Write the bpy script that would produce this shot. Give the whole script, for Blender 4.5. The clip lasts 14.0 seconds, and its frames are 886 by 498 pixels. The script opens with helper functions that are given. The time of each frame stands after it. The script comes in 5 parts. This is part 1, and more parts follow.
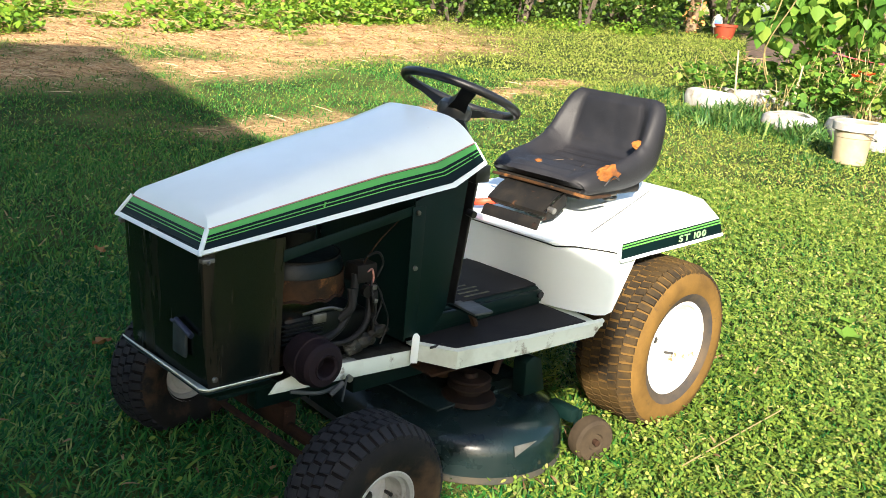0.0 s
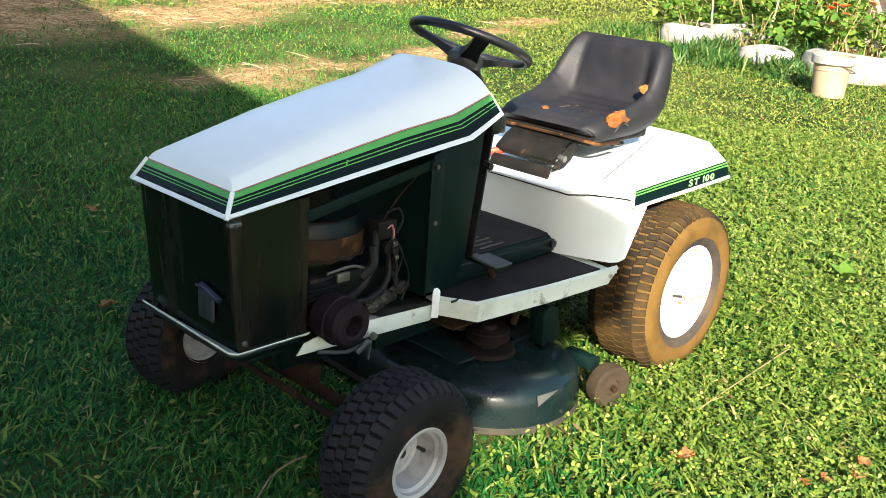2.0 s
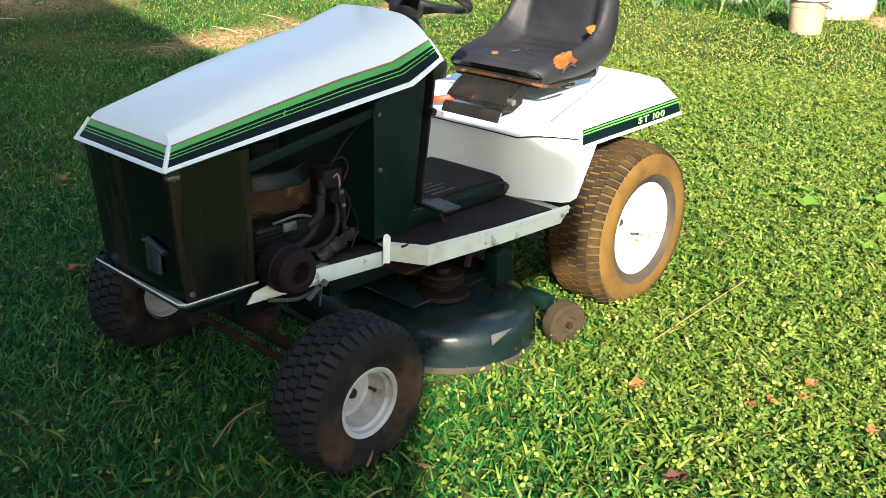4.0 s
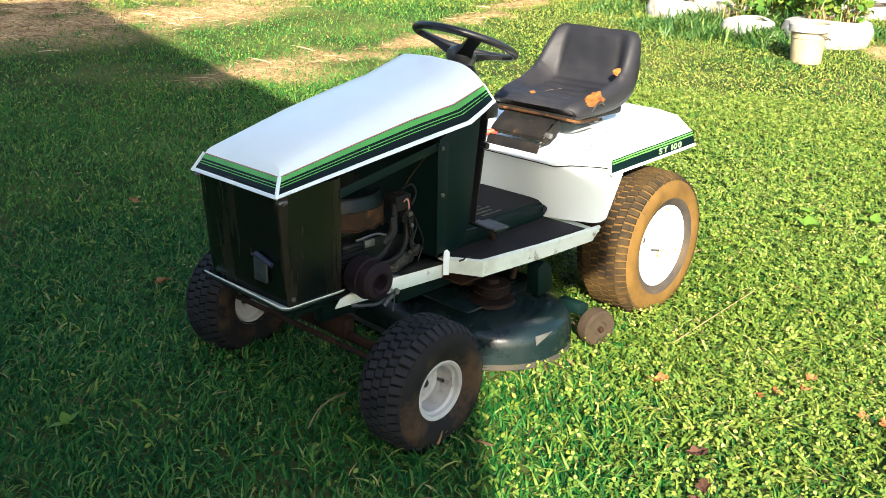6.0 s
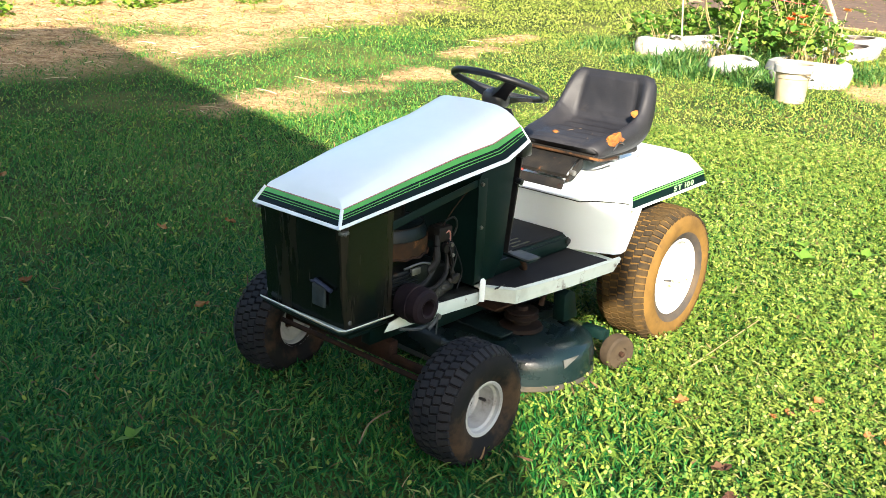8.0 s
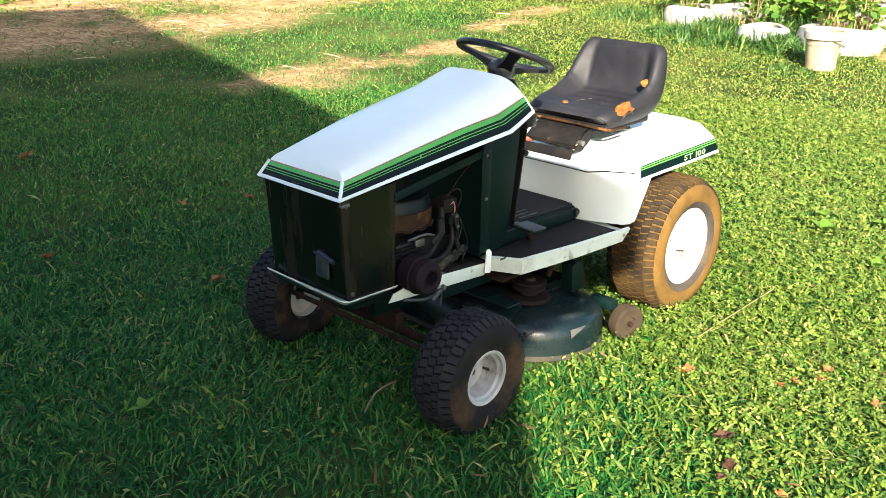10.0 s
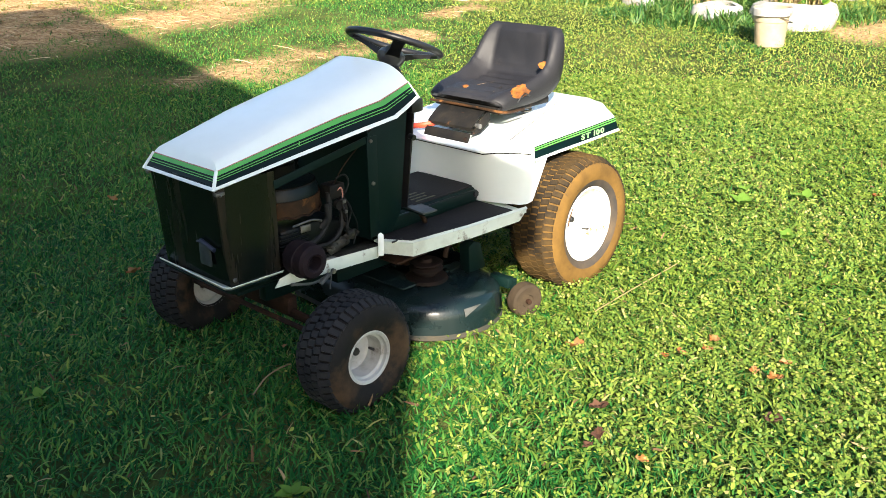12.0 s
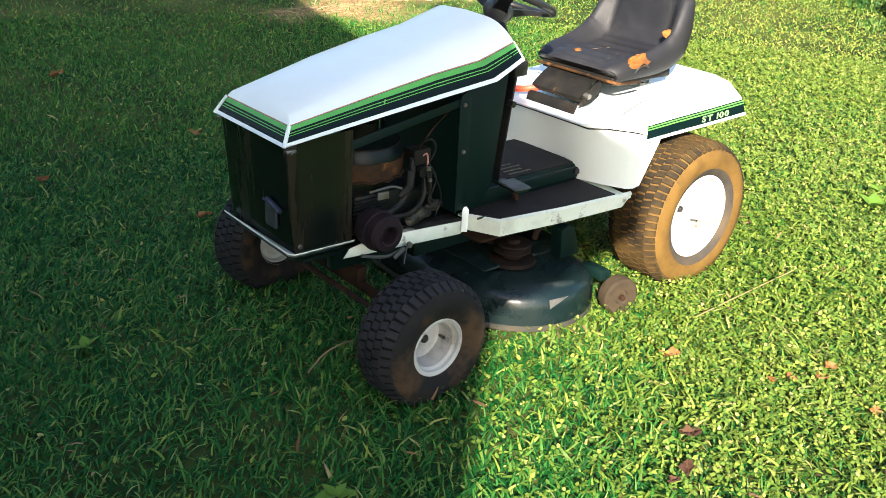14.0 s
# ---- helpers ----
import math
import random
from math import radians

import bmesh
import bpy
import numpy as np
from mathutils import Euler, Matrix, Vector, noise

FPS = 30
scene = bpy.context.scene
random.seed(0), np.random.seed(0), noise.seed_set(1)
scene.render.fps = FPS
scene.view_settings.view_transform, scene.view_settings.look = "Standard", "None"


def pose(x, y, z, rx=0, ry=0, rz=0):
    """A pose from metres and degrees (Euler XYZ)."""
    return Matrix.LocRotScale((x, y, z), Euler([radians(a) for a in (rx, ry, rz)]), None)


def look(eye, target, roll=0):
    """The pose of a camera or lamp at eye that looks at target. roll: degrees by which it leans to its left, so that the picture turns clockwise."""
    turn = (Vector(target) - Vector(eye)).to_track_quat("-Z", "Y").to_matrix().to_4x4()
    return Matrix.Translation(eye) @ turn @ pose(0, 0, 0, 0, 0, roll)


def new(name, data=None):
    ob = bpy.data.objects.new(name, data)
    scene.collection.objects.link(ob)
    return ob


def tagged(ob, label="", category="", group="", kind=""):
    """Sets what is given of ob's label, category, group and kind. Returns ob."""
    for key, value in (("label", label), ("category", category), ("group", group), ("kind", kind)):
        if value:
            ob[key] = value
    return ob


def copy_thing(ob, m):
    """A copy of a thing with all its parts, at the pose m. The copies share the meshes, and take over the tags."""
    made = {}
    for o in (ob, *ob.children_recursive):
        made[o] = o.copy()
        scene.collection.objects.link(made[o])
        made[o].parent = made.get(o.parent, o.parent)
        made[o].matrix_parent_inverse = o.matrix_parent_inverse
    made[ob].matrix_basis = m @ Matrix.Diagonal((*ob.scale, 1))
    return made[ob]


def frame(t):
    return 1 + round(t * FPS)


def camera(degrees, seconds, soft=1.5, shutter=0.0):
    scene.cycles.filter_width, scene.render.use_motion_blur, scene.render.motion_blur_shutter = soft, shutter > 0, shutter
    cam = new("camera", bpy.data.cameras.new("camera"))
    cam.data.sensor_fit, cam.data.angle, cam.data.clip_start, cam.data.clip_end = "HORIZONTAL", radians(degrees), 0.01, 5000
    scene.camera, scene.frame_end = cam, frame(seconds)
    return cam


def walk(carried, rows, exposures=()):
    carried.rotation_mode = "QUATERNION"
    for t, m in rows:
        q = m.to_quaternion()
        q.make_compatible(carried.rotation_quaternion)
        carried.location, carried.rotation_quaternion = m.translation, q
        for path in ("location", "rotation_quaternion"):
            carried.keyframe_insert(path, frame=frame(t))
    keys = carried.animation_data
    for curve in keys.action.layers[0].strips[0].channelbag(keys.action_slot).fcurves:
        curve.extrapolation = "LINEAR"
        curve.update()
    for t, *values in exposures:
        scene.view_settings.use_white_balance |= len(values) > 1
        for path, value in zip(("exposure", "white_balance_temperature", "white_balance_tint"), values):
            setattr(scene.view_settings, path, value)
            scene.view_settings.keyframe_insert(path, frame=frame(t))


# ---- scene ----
cam = camera(50, 14.0, soft=0.8)
PATH = [
    (0, pose(-1.181, -1.907, 1.295, 74.36, -4.95, -43.46)),
    (0.5, pose(-1.201, -1.870, 1.294, 73.48, -5.24, -44.52)),
    (1, pose(-1.268, -1.776, 1.304, 72.37, -1.82, -44.68)),
    (1.5, pose(-1.289, -1.749, 1.299, 72.75, -4.05, -46.69)),
    (2, pose(-1.257, -1.792, 1.311, 70.99, -3.82, -45.85)),
    (2.5, pose(-1.204, -1.863, 1.296, 70.78, -2.19, -46.10)),
    (2.7, pose(-1.192, -1.863, 1.298, 67.98, -1.69, -46.44)),
    (4.8, pose(-1.232, -1.972, 1.289, 69.49, -0.82, -46.57)),
    (5, pose(-1.329, -1.956, 1.281, 69.96, -2.24, -45.19)),
    (5.5, pose(-1.540, -1.954, 1.359, 67.84, -0.74, -45.88)),
    (6, pose(-1.605, -2.105, 1.431, 69.83, -1.10, -46.48)),
    (6.5, pose(-1.687, -2.203, 1.479, 69.58, -1.36, -44.45)),
    (7, pose(-1.856, -2.117, 1.466, 67.38, -0.76, -42.52)),
    (7.5, pose(-1.914, -2.060, 1.484, 67.70, -2.20, -43.21)),
    (8, pose(-1.898, -2.085, 1.503, 71.50, -2.30, -47.80)),
    (8.5, pose(-1.836, -2.163, 1.494, 70.75, -2.58, -46.44)),
    (8.7, pose(-1.821, -2.194, 1.500, 69.06, -2.78, -45.94)),
    (10.8, pose(-1.852, -2.176, 1.501, 70.43, 0.47, -47.38)),
    (11, pose(-1.831, -2.199, 1.495, 69.28, -0.56, -50.24)),
    (11.5, pose(-1.707, -2.398, 1.495, 69.36, -1.87, -49.81)),
    (12, pose(-1.644, -2.503, 1.510, 69.29, 0.78, -46.50)),
    (12.5, pose(-1.657, -2.462, 1.511, 68.88, -1.68, -42.34)),
    (13, pose(-1.585, -2.337, 1.481, 66.73, -1.55, -45.28)),
    (13.5, pose(-1.485, -2.307, 1.489, 66.32, -3.62, -39.00)),
    (14, pose(-1.403, -2.268, 1.486, 65.98, -2.71, -39.26)),
]
EXPOSURE = 1.89
EXPOSURES = [(t, EXPOSURE + d) for t, d in ((0.0, -0.12), (2.0, -0.12), (5.0, -0.15), (6.0, 0.12), (7.0, 0.12), (7.5, 0.30), (8.0, 0.26), (8.5, 0.12), (11.0, 0.10), (12.0, 0.0), (13.0, 0.02), (14.0, 0.12))]
walk(cam, PATH, exposures=EXPOSURES)

# ---------------------------------------------------------------- light
SUN_DIR = Vector((0.640, 0.610, -0.467)).normalized()     # the way the light travels
world = bpy.data.worlds.new("sky")
scene.world = world
world.use_nodes = True
wn = world.node_tree.nodes
sky = wn.new("ShaderNodeTexSky")
sky.sky_type = 'NISHITA'
sky.sun_disc = False
sky.sun_elevation = math.asin(-SUN_DIR.z)
sky.sun_rotation = math.atan2(-SUN_DIR.x, -SUN_DIR.y)
sky.altitude = 100.0
sky.air_density = 1.0
sky.dust_density = 1.7
sky.ozone_density = 0.45
world.node_tree.links.new(sky.outputs[0], wn["Background"].inputs[0])
wn["Background"].inputs[1].default_value = 0.100
sun_data = bpy.data.lights.new("sun", 'SUN')
sun_data.energy = 5.0
sun_data.angle = radians(0.55)
sun_data.color = (1.0, 0.905, 0.77)
sun = new("sun", sun_data)
sun.matrix_world = look((0, 0, 12), Vector((0, 0, 12)) + SUN_DIR)


# ---------------------------------------------------------------- materials
def ramp_node(nt, fac, stops):
    n = nt.nodes.new("ShaderNodeValToRGB")
    while len(n.color_ramp.elements) < len(stops):
        n.color_ramp.elements.new(0.5)
    for e, (p, c) in zip(n.color_ramp.elements, stops):
        e.position = p
        e.color = (*c, 1)
    nt.links.new(fac, n.inputs[0])
    return n.outputs[0]


def mix_node(nt, fac, a, b):
    n = nt.nodes.new("ShaderNodeMix")
    n.data_type = 'RGBA'
    for sock, v in ((n.inputs[0], fac), (n.inputs[6], a), (n.inputs[7], b)):
        if isinstance(v, bpy.types.NodeSocket):
            nt.links.new(v, sock)
        elif isinstance(v, tuple):
            sock.default_value = (*v, 1)
        else:
            sock.default_value = v
    return n.outputs[2]


def noise_node(nt, scale, detail=4.0, rough=0.55, vec=None, stretch=None):
    if vec is None:
        vec = nt.nodes.new("ShaderNodeTexCoord").outputs["Object"]
    if stretch:
        m = nt.nodes.new("ShaderNodeMapping")
        m.inputs["Scale"].default_value = stretch
        nt.links.new(vec, m.inputs[0])
        vec = m.outputs[0]
    n = nt.nodes.new("ShaderNodeTexNoise")
    n.inputs["Scale"].default_value = scale
    n.inputs["Detail"].default_value = detail
    n.inputs["Roughness"].default_value = rough
    nt.links.new(vec, n.inputs["Vector"])
    return n.outputs["Fac"]


def material(name, base, second=None, scale=6.0, spread=(0.4, 0.65), rough=0.5, rough2=None, metal=0.0, bump=0.0,
             bump_scale=60.0, third=None, third_scale=30.0, third_spread=(0.6, 0.72), coat=0.0, stretch=None, spec=0.5):
    m = bpy.data.materials.new(name)
    m.use_nodes = True
    nt = m.node_tree
    b = nt.nodes["Principled BSDF"]
    b.inputs["Roughness"].default_value = rough
    b.inputs["Metallic"].default_value = metal
    b.inputs["Coat Weight"].default_value = coat
    b.inputs["Specular IOR Level"].default_value = spec
    b.inputs["Base Color"].default_value = (*base, 1)
    col = None
    if second:
        f = noise_node(nt, scale, 5.0, 0.6, stretch=stretch)
        f = ramp_node(nt, f, ((spread[0], (0, 0, 0)), (spread[1], (1, 1, 1))))
        col = mix_node(nt, f, base, second)
        if rough2 is not None:
            r = nt.nodes.new("ShaderNodeMapRange")
            r.inputs["To Min"].default_value, r.inputs["To Max"].default_value = rough, rough2
            nt.links.new(f, r.inputs["Value"])
            nt.links.new(r.outputs[0], b.inputs["Roughness"])
    if third:
        f = noise_node(nt, third_scale, 6.0, 0.65)
        f = ramp_node(nt, f, ((third_spread[0], (0, 0, 0)), (third_spread[1], (1, 1, 1))))
        col = mix_node(nt, f, col if col else base, third)
    if col:
        nt.links.new(col, b.inputs["Base Color"])
    if bump:
        bn = nt.nodes.new("ShaderNodeBump")
        bn.inputs["Strength"].default_value = bump
        bn.inputs["Distance"].default_value = 0.004
        nt.links.new(noise_node(nt, bump_scale, 6.0, 0.6), bn.inputs["Height"])
        nt.links.new(bn.outputs[0], b.inputs["Normal"])
    return m


WHITE = material("white_paint", (0.815, 0.875, 0.855), (0.765, 0.825, 0.805), 3.0, (0.45, 0.7), 0.28, 0.42, bump=0.05, bump_scale=15,
                 third=(0.60, 0.57, 0.50), third_scale=28, third_spread=(0.70, 0.80), coat=0.4)
OFFWHITE = material("dirty_white_paint", (0.62, 0.68, 0.60), (0.44, 0.47, 0.39), 7.0, (0.45, 0.7), 0.45, 0.65, bump=0.1,
                    third=(0.14, 0.11, 0.07), third_scale=20, third_spread=(0.60, 0.72))
RIMWHITE = material("wheel_paint", (0.74, 0.73, 0.69), (0.62, 0.59, 0.52), 9.0, (0.45, 0.7), 0.45, bump=0.08,
                    third=(0.20, 0.10, 0.04), third_scale=11, third_spread=(0.635, 0.68))
RIMGREY = material("worn_wheel_paint", (0.40, 0.41, 0.40), (0.22, 0.22, 0.20), 9.0, (0.45, 0.7), 0.5, bump=0.1,
                   third=(0.12, 0.10, 0.08), third_scale=20, third_spread=(0.60, 0.72))
DARKGREEN = material("dark_green_paint", (0.002, 0.010, 0.009), (0.004, 0.014, 0.012), 5.0, (0.4, 0.7), 0.35, 0.6, bump=0.06,
                     third=(0.014, 0.016, 0.012), third_scale=16, third_spread=(0.64, 0.78), spec=0.14)
GRIMY = material("grimy_black_steel", (0.008, 0.008, 0.008), (0.020, 0.017, 0.013), 12.0, (0.4, 0.7), 0.55, bump=0.3,
                 third=(0.11, 0.050, 0.020), third_scale=16, third_spread=(0.62, 0.74), spec=0.12)
BAND = material("band_green", (0.001, 0.007, 0.008), (0.002, 0.010, 0.011), 6.0, rough=0.3, spec=0.12)
GRILLE = material("smoked_grille", (0.0035, 0.0065, 0.0055), (0.018, 0.0135, 0.0085), 5.0, (0.47, 0.68), 0.16, 0.42, bump=0.03,
                  third=(0.040, 0.042, 0.034), third_scale=55, third_spread=(0.69, 0.77), spec=0.34, stretch=(4.0, 4.0, 0.3))
GREEN = material("stripe_green", (0.085, 0.40, 0.075), (0.07, 0.33, 0.065), 12.0, rough=0.4)
LETTER = material("faded_letter", (0.25, 0.46, 0.21), (0.18, 0.36, 0.15), 30.0, rough=0.5)
LIME = material("line_green", (0.13, 0.46, 0.08), (0.10, 0.36, 0.065), 20.0, rough=0.4)
RED = material("stripe_red", (0.42, 0.16, 0.13), (0.36, 0.18, 0.14), 20.0, rough=0.45)
DECK = material("deck_paint", (0.004, 0.011, 0.012), (0.010, 0.017, 0.017), 5.0, (0.4, 0.7), 0.16, 0.40, bump=0.12, bump_scale=30,
                third=(0.050, 0.045, 0.034), third_scale=11, third_spread=(0.63, 0.78), spec=0.4)
OILY = material("oily_bed", (0.05, 0.05, 0.04), (0.012, 0.011, 0.009), 18.0, (0.38, 0.6), 0.5, bump=0.4, third=(0.32, 0.32, 0.27), third_scale=16, third_spread=(0.60, 0.66), spec=0.2)
PEDAL = material("worn_pedal", (0.075, 0.085, 0.085), (0.03, 0.034, 0.034), 14.0, (0.4, 0.65), 0.5, bump=0.3, spec=0.25)
RUSTY_PAINT = material("rust_stain", (0.060, 0.032, 0.012), (0.11, 0.065, 0.030), 22.0, (0.4, 0.65), 0.8, bump=0.3)
DECAL = material("worn_decal", (0.11, 0.10, 0.035), (0.03, 0.03, 0.018), 60.0, (0.4, 0.6), 0.6)
RUST = material("rusty_steel", (0.034, 0.018, 0.011), (0.012, 0.009, 0.008), 14.0, (0.4, 0.7), 0.85, bump=0.5, bump_scale=80,
                third=(0.13, 0.06, 0.032), third_scale=30, third_spread=(0.60, 0.74), spec=0.1)
BURNT = material("burnt_steel", (0.012, 0.009, 0.012), (0.022, 0.014, 0.015), 12.0, (0.4, 0.7), 0.7, bump=0.4, bump_scale=70, spec=0.1)
STEEL = material("dull_steel", (0.20, 0.195, 0.18), (0.09, 0.08, 0.065), 18.0, (0.4, 0.7), 0.45, metal=0.7, bump=0.2)
BLACK = material("black_plastic", (0.007, 0.007, 0.008), (0.013, 0.013, 0.014), 10.0, rough=0.38, bump=0.1, bump_scale=120)
HUB = material("grey_hub", (0.035, 0.037, 0.042), (0.060, 0.062, 0.068), 10.0, rough=0.32, bump=0.08)
ENGINE = material("engine_black", (0.003, 0.005, 0.0055), (0.009, 0.009, 0.008), 9.0, (0.45, 0.65), 0.45, bump=0.3,
                  third=(0.035, 0.020, 0.011), third_scale=13, third_spread=(0.60, 0.68), spec=0.16)
SHROUD = material("rusty_shroud", (0.050, 0.024, 0.010), (0.012, 0.009, 0.007), 9.0, (0.40, 0.62), 0.6, bump=0.4, third=(0.16, 0.070, 0.022), third_scale=14, third_spread=(0.55, 0.66), spec=0.15)
BLOWER = material("blower_housing", (0.004, 0.010, 0.011), (0.002, 0.004, 0.005), 9.0, (0.45, 0.65), 0.38, spec=0.2, bump=0.3,
                  third=(0.07, 0.030, 0.012), third_scale=11, third_spread=(0.60, 0.70), stretch=(1.0, 1.0, 2.5))
HOSE = material("rubber_hose", (0.008, 0.0085, 0.009), (0.018, 0.018, 0.017), 20.0, rough=0.55, bump=0.1, spec=0.15)
MAT_BLACK = material("rubber_mat", (0.016, 0.016, 0.017), (0.026, 0.025, 0.025), 8.0, (0.4, 0.7), 0.75, bump=0.4, bump_scale=260,
                     third=(0.050, 0.045, 0.038), third_scale=26, third_spread=(0.64, 0.74), spec=0.12)
VINYL = material("black_vinyl", (0.010, 0.010, 0.012), (0.020, 0.019, 0.021), 5.0, (0.4, 0.7), 0.52, 0.66, bump=0.25, bump_scale=160, spec=0.35,
                 third=(0.055, 0.042, 0.032), third_scale=9, third_spread=(0.64, 0.82))
CRACK = material("vinyl_crack", (0.16, 0.12, 0.085), (0.08, 0.05, 0.03), 30.0, rough=0.8)
FOAM = material("foam", (0.31, 0.10, 0.010), (0.12, 0.04, 0.008), 30.0, (0.4, 0.65), 0.9, bump=0.6, bump_scale=90)
TREAD = material("muddy_tread", (0.024, 0.019, 0.013), (0.085, 0.052, 0.018), 6.0, (0.40, 0.66), 0.9, bump=0.3,
                 third=(0.12, 0.066, 0.020), third_scale=26, third_spread=(0.60, 0.76), spec=0.1)
TYRE_FRONT = material("front_tyre_rubber", (0.012, 0.0125, 0.013), (0.024, 0.021, 0.018), 10.0, (0.4, 0.7), 0.75, bump=0.25, spec=0.1,
                      third=(0.085, 0.052, 0.028), third_scale=5, third_spread=(0.47, 0.70))
TYRE_REAR = material("muddy_tyre_rubber", (0.150, 0.084, 0.022), (0.090, 0.052, 0.016), 9.0, (0.38, 0.68), 0.88, bump=0.3,
                     third=(0.045, 0.036, 0.024), third_scale=26, third_spread=(0.60, 0.74), spec=0.1)
PULLEY = material("dark_rust", (0.010, 0.0075, 0.006), (0.022, 0.013, 0.009), 20.0, (0.4, 0.7), 0.75, bump=0.4, spec=0.1)
# dirty front tread: tops lightened bluish for sky light, gaps darkened for shade
TREAD_FRONT_SKYLIT = material("front_tread_skylit", (0.016, 0.017, 0.020), (0.027, 0.027, 0.029), 12.0, (0.4, 0.7), 0.6, bump=0.25, third=(0.060, 0.042, 0.026), third_scale=7, third_spread=(0.60, 0.78), spec=0.1)
GAP_FRONT_SHADE = material("front_tread_gap_shade", (0.006, 0.006, 0.0065), (0.012, 0.010, 0.009), 14.0, rough=0.85, bump=0.2, spec=0.05)
TREAD_GAP = material("tread_gap", (0.125, 0.072, 0.022), (0.060, 0.037, 0.014), 16.0, (0.4, 0.7), 0.95, bump=0.3, spec=0.1)
TYRE_DARK = material("tyre_sidewall", (0.040, 0.037, 0.034), (0.085, 0.062, 0.040), 9.0, (0.4, 0.7), 0.8, bump=0.2, spec=0.1)
ORANGE = material("red_plastic", (0.60, 0.07, 0.03), (0.5, 0.05, 0.03), 20.0, rough=0.4)
WOODY = material("caster_wood", (0.050, 0.036, 0.022), (0.028, 0.021, 0.014), 14.0, (0.4, 0.7), 0.85, bump=0.4,
                 third=(0.20, 0.08, 0.03), third_scale=16, third_spread=(0.66, 0.72), spec=0.15)


# ---------------------------------------------------------------- mesh helpers
def part(name, bm, mat, parent=None, label="", smooth=True, angle=35):
    me = bpy.data.meshes.new(name)
    bmesh.ops.recalc_face_normals(bm, faces=bm.faces)
    bm.to_mesh(me)
    bm.free()
    for m in (mat if isinstance(mat, (list, tuple)) else (mat,)):
        me.materials.append(m)
    if smooth:
        me.shade_smooth()
        me.set_sharp_from_angle(angle=radians(angle))
    ob = new(name, me)
    if parent:
        ob.parent = parent
    if label:
        ob["label"] = label
    return ob


def bevel(bm, width, segments=2, angle=30):
    es = [e for e in bm.edges if len(e.link_faces) == 2 and e.calc_face_angle(0) > radians(angle)]
    if width > 0 and es:
        bmesh.ops.bevel(bm, geom=es, offset=width, segments=segments, affect='EDGES', profile=0.5, clamp_overlap=True)
    return bm


def box(x0, x1, y0, y1, z0, z1, r=0.003, seg=2, m=None):
    bm = bmesh.new()
    bmesh.ops.create_cube(bm, size=1.0, matrix=Matrix.Translation(((x0 + x1) / 2, (y0 + y1) / 2, (z0 + z1) / 2))
                          @ Matrix.Diagonal((x1 - x0, y1 - y0, z1 - z0, 1)))
    bevel(bm, r, seg)
    if m is not None:
        bm.transform(m)
    return bm


def slab(points, thick, r=0.002, seg=2):
    """A plate: a polygon of 3D points, thickened along its normal."""
    bm = bmesh.new()
    vs = [bm.verts.new(p) for p in points]
    f = bm.faces.new(vs)
    f.normal_update()
    n = f.normal.copy()
    ext = bmesh.ops.extrude_face_region(bm, geom=[f])
    bmesh.ops.translate(bm, verts=[v for v in ext["geom"] if isinstance(v, bmesh.types.BMVert)], vec=n * thick)
    bmesh.ops.recalc_face_normals(bm, faces=bm.faces)
    return bevel(bm, r, seg)


def loft(rows, close=False, caps=False):
    """A skin over rows of points; close joins each row's ends."""
    bm = bmesh.new()
    grid = [[bm.verts.new(p) for p in row] for row in rows]
    n = len(rows[0])
    for a, b in zip(grid, grid[1:]):
        for i in range(n if close else n - 1):
            j = (i + 1) % n
            bm.faces.new((a[i], a[j], b[j], b[i]))
    if caps:
        bm.faces.new(grid[0][::-1])
        bm.faces.new(grid[-1])
    return bm


def lathe(profile, steps=40, axis='y', loop=False):
    """profile: (radius, along) pairs, turned about the axis."""
    rows = []
    for i in range(steps):
        a = 2 * math.pi * i / steps
        c, s = math.cos(a), math.sin(a)
        if axis == 'y':
            rows.append([(r * c, h, r * s) for r, h in profile])
        elif axis == 'z':
            rows.append([(r * c, r * s, h) for r, h in profile])
        else:
            rows.append([(h, r * c, r * s) for r, h in profile])
    rows.append(rows[0])
    bm = loft(rows, close=loop)
    bmesh.ops.remove_doubles(bm, verts=bm.verts, dist=1e-5)
    return bm


def tube(points, radius, sides=10, smooth_path=True, taper=None):
    """A round rod along a path."""
    pts = [Vector(p) for p in points]
    if smooth_path and len(pts) > 2:
        fine = []
        ext = [pts[0] * 2 - pts[1]] + pts + [pts[-1] * 2 - pts[-2]]
        for i in range(1, len(ext) - 2):
            p0, p1, p2, p3 = ext[i - 1:i + 3]
            for k in range(6):
                t = k / 6
                fine.append(0.5 * ((2 * p1) + (p2 - p0) * t + (2 * p0 - 5 * p1 + 4 * p2 - p3) * t * t
                                   + (3 * p1 - p0 - 3 * p2 + p3) * t ** 3))
        pts = fine + [pts[-1]]
    rows = []
    up = Vector((0.13, 0.21, 0.97))
    for i, p in enumerate(pts):
        d = (pts[min(i + 1, len(pts) - 1)] - pts[max(i - 1, 0)]).normalized()
        if abs(d.dot(up)) > 0.95:
            up = Vector((0.9, 0.3, 0.1))
        a = d.cross(up).normalized()
        b = d.cross(a).normalized()
        up = -b if b.dot(up) < 0 else b
        r = radius * (1 if taper is None else 1 + (taper - 1) * i / max(1, len(pts) - 1))
        rows.append([p + a * (r * math.cos(2 * math.pi * k / sides)) + b * (r * math.sin(2 * math.pi * k / sides))
                     for k in range(sides)])
    return loft(rows, close=True, caps=True)


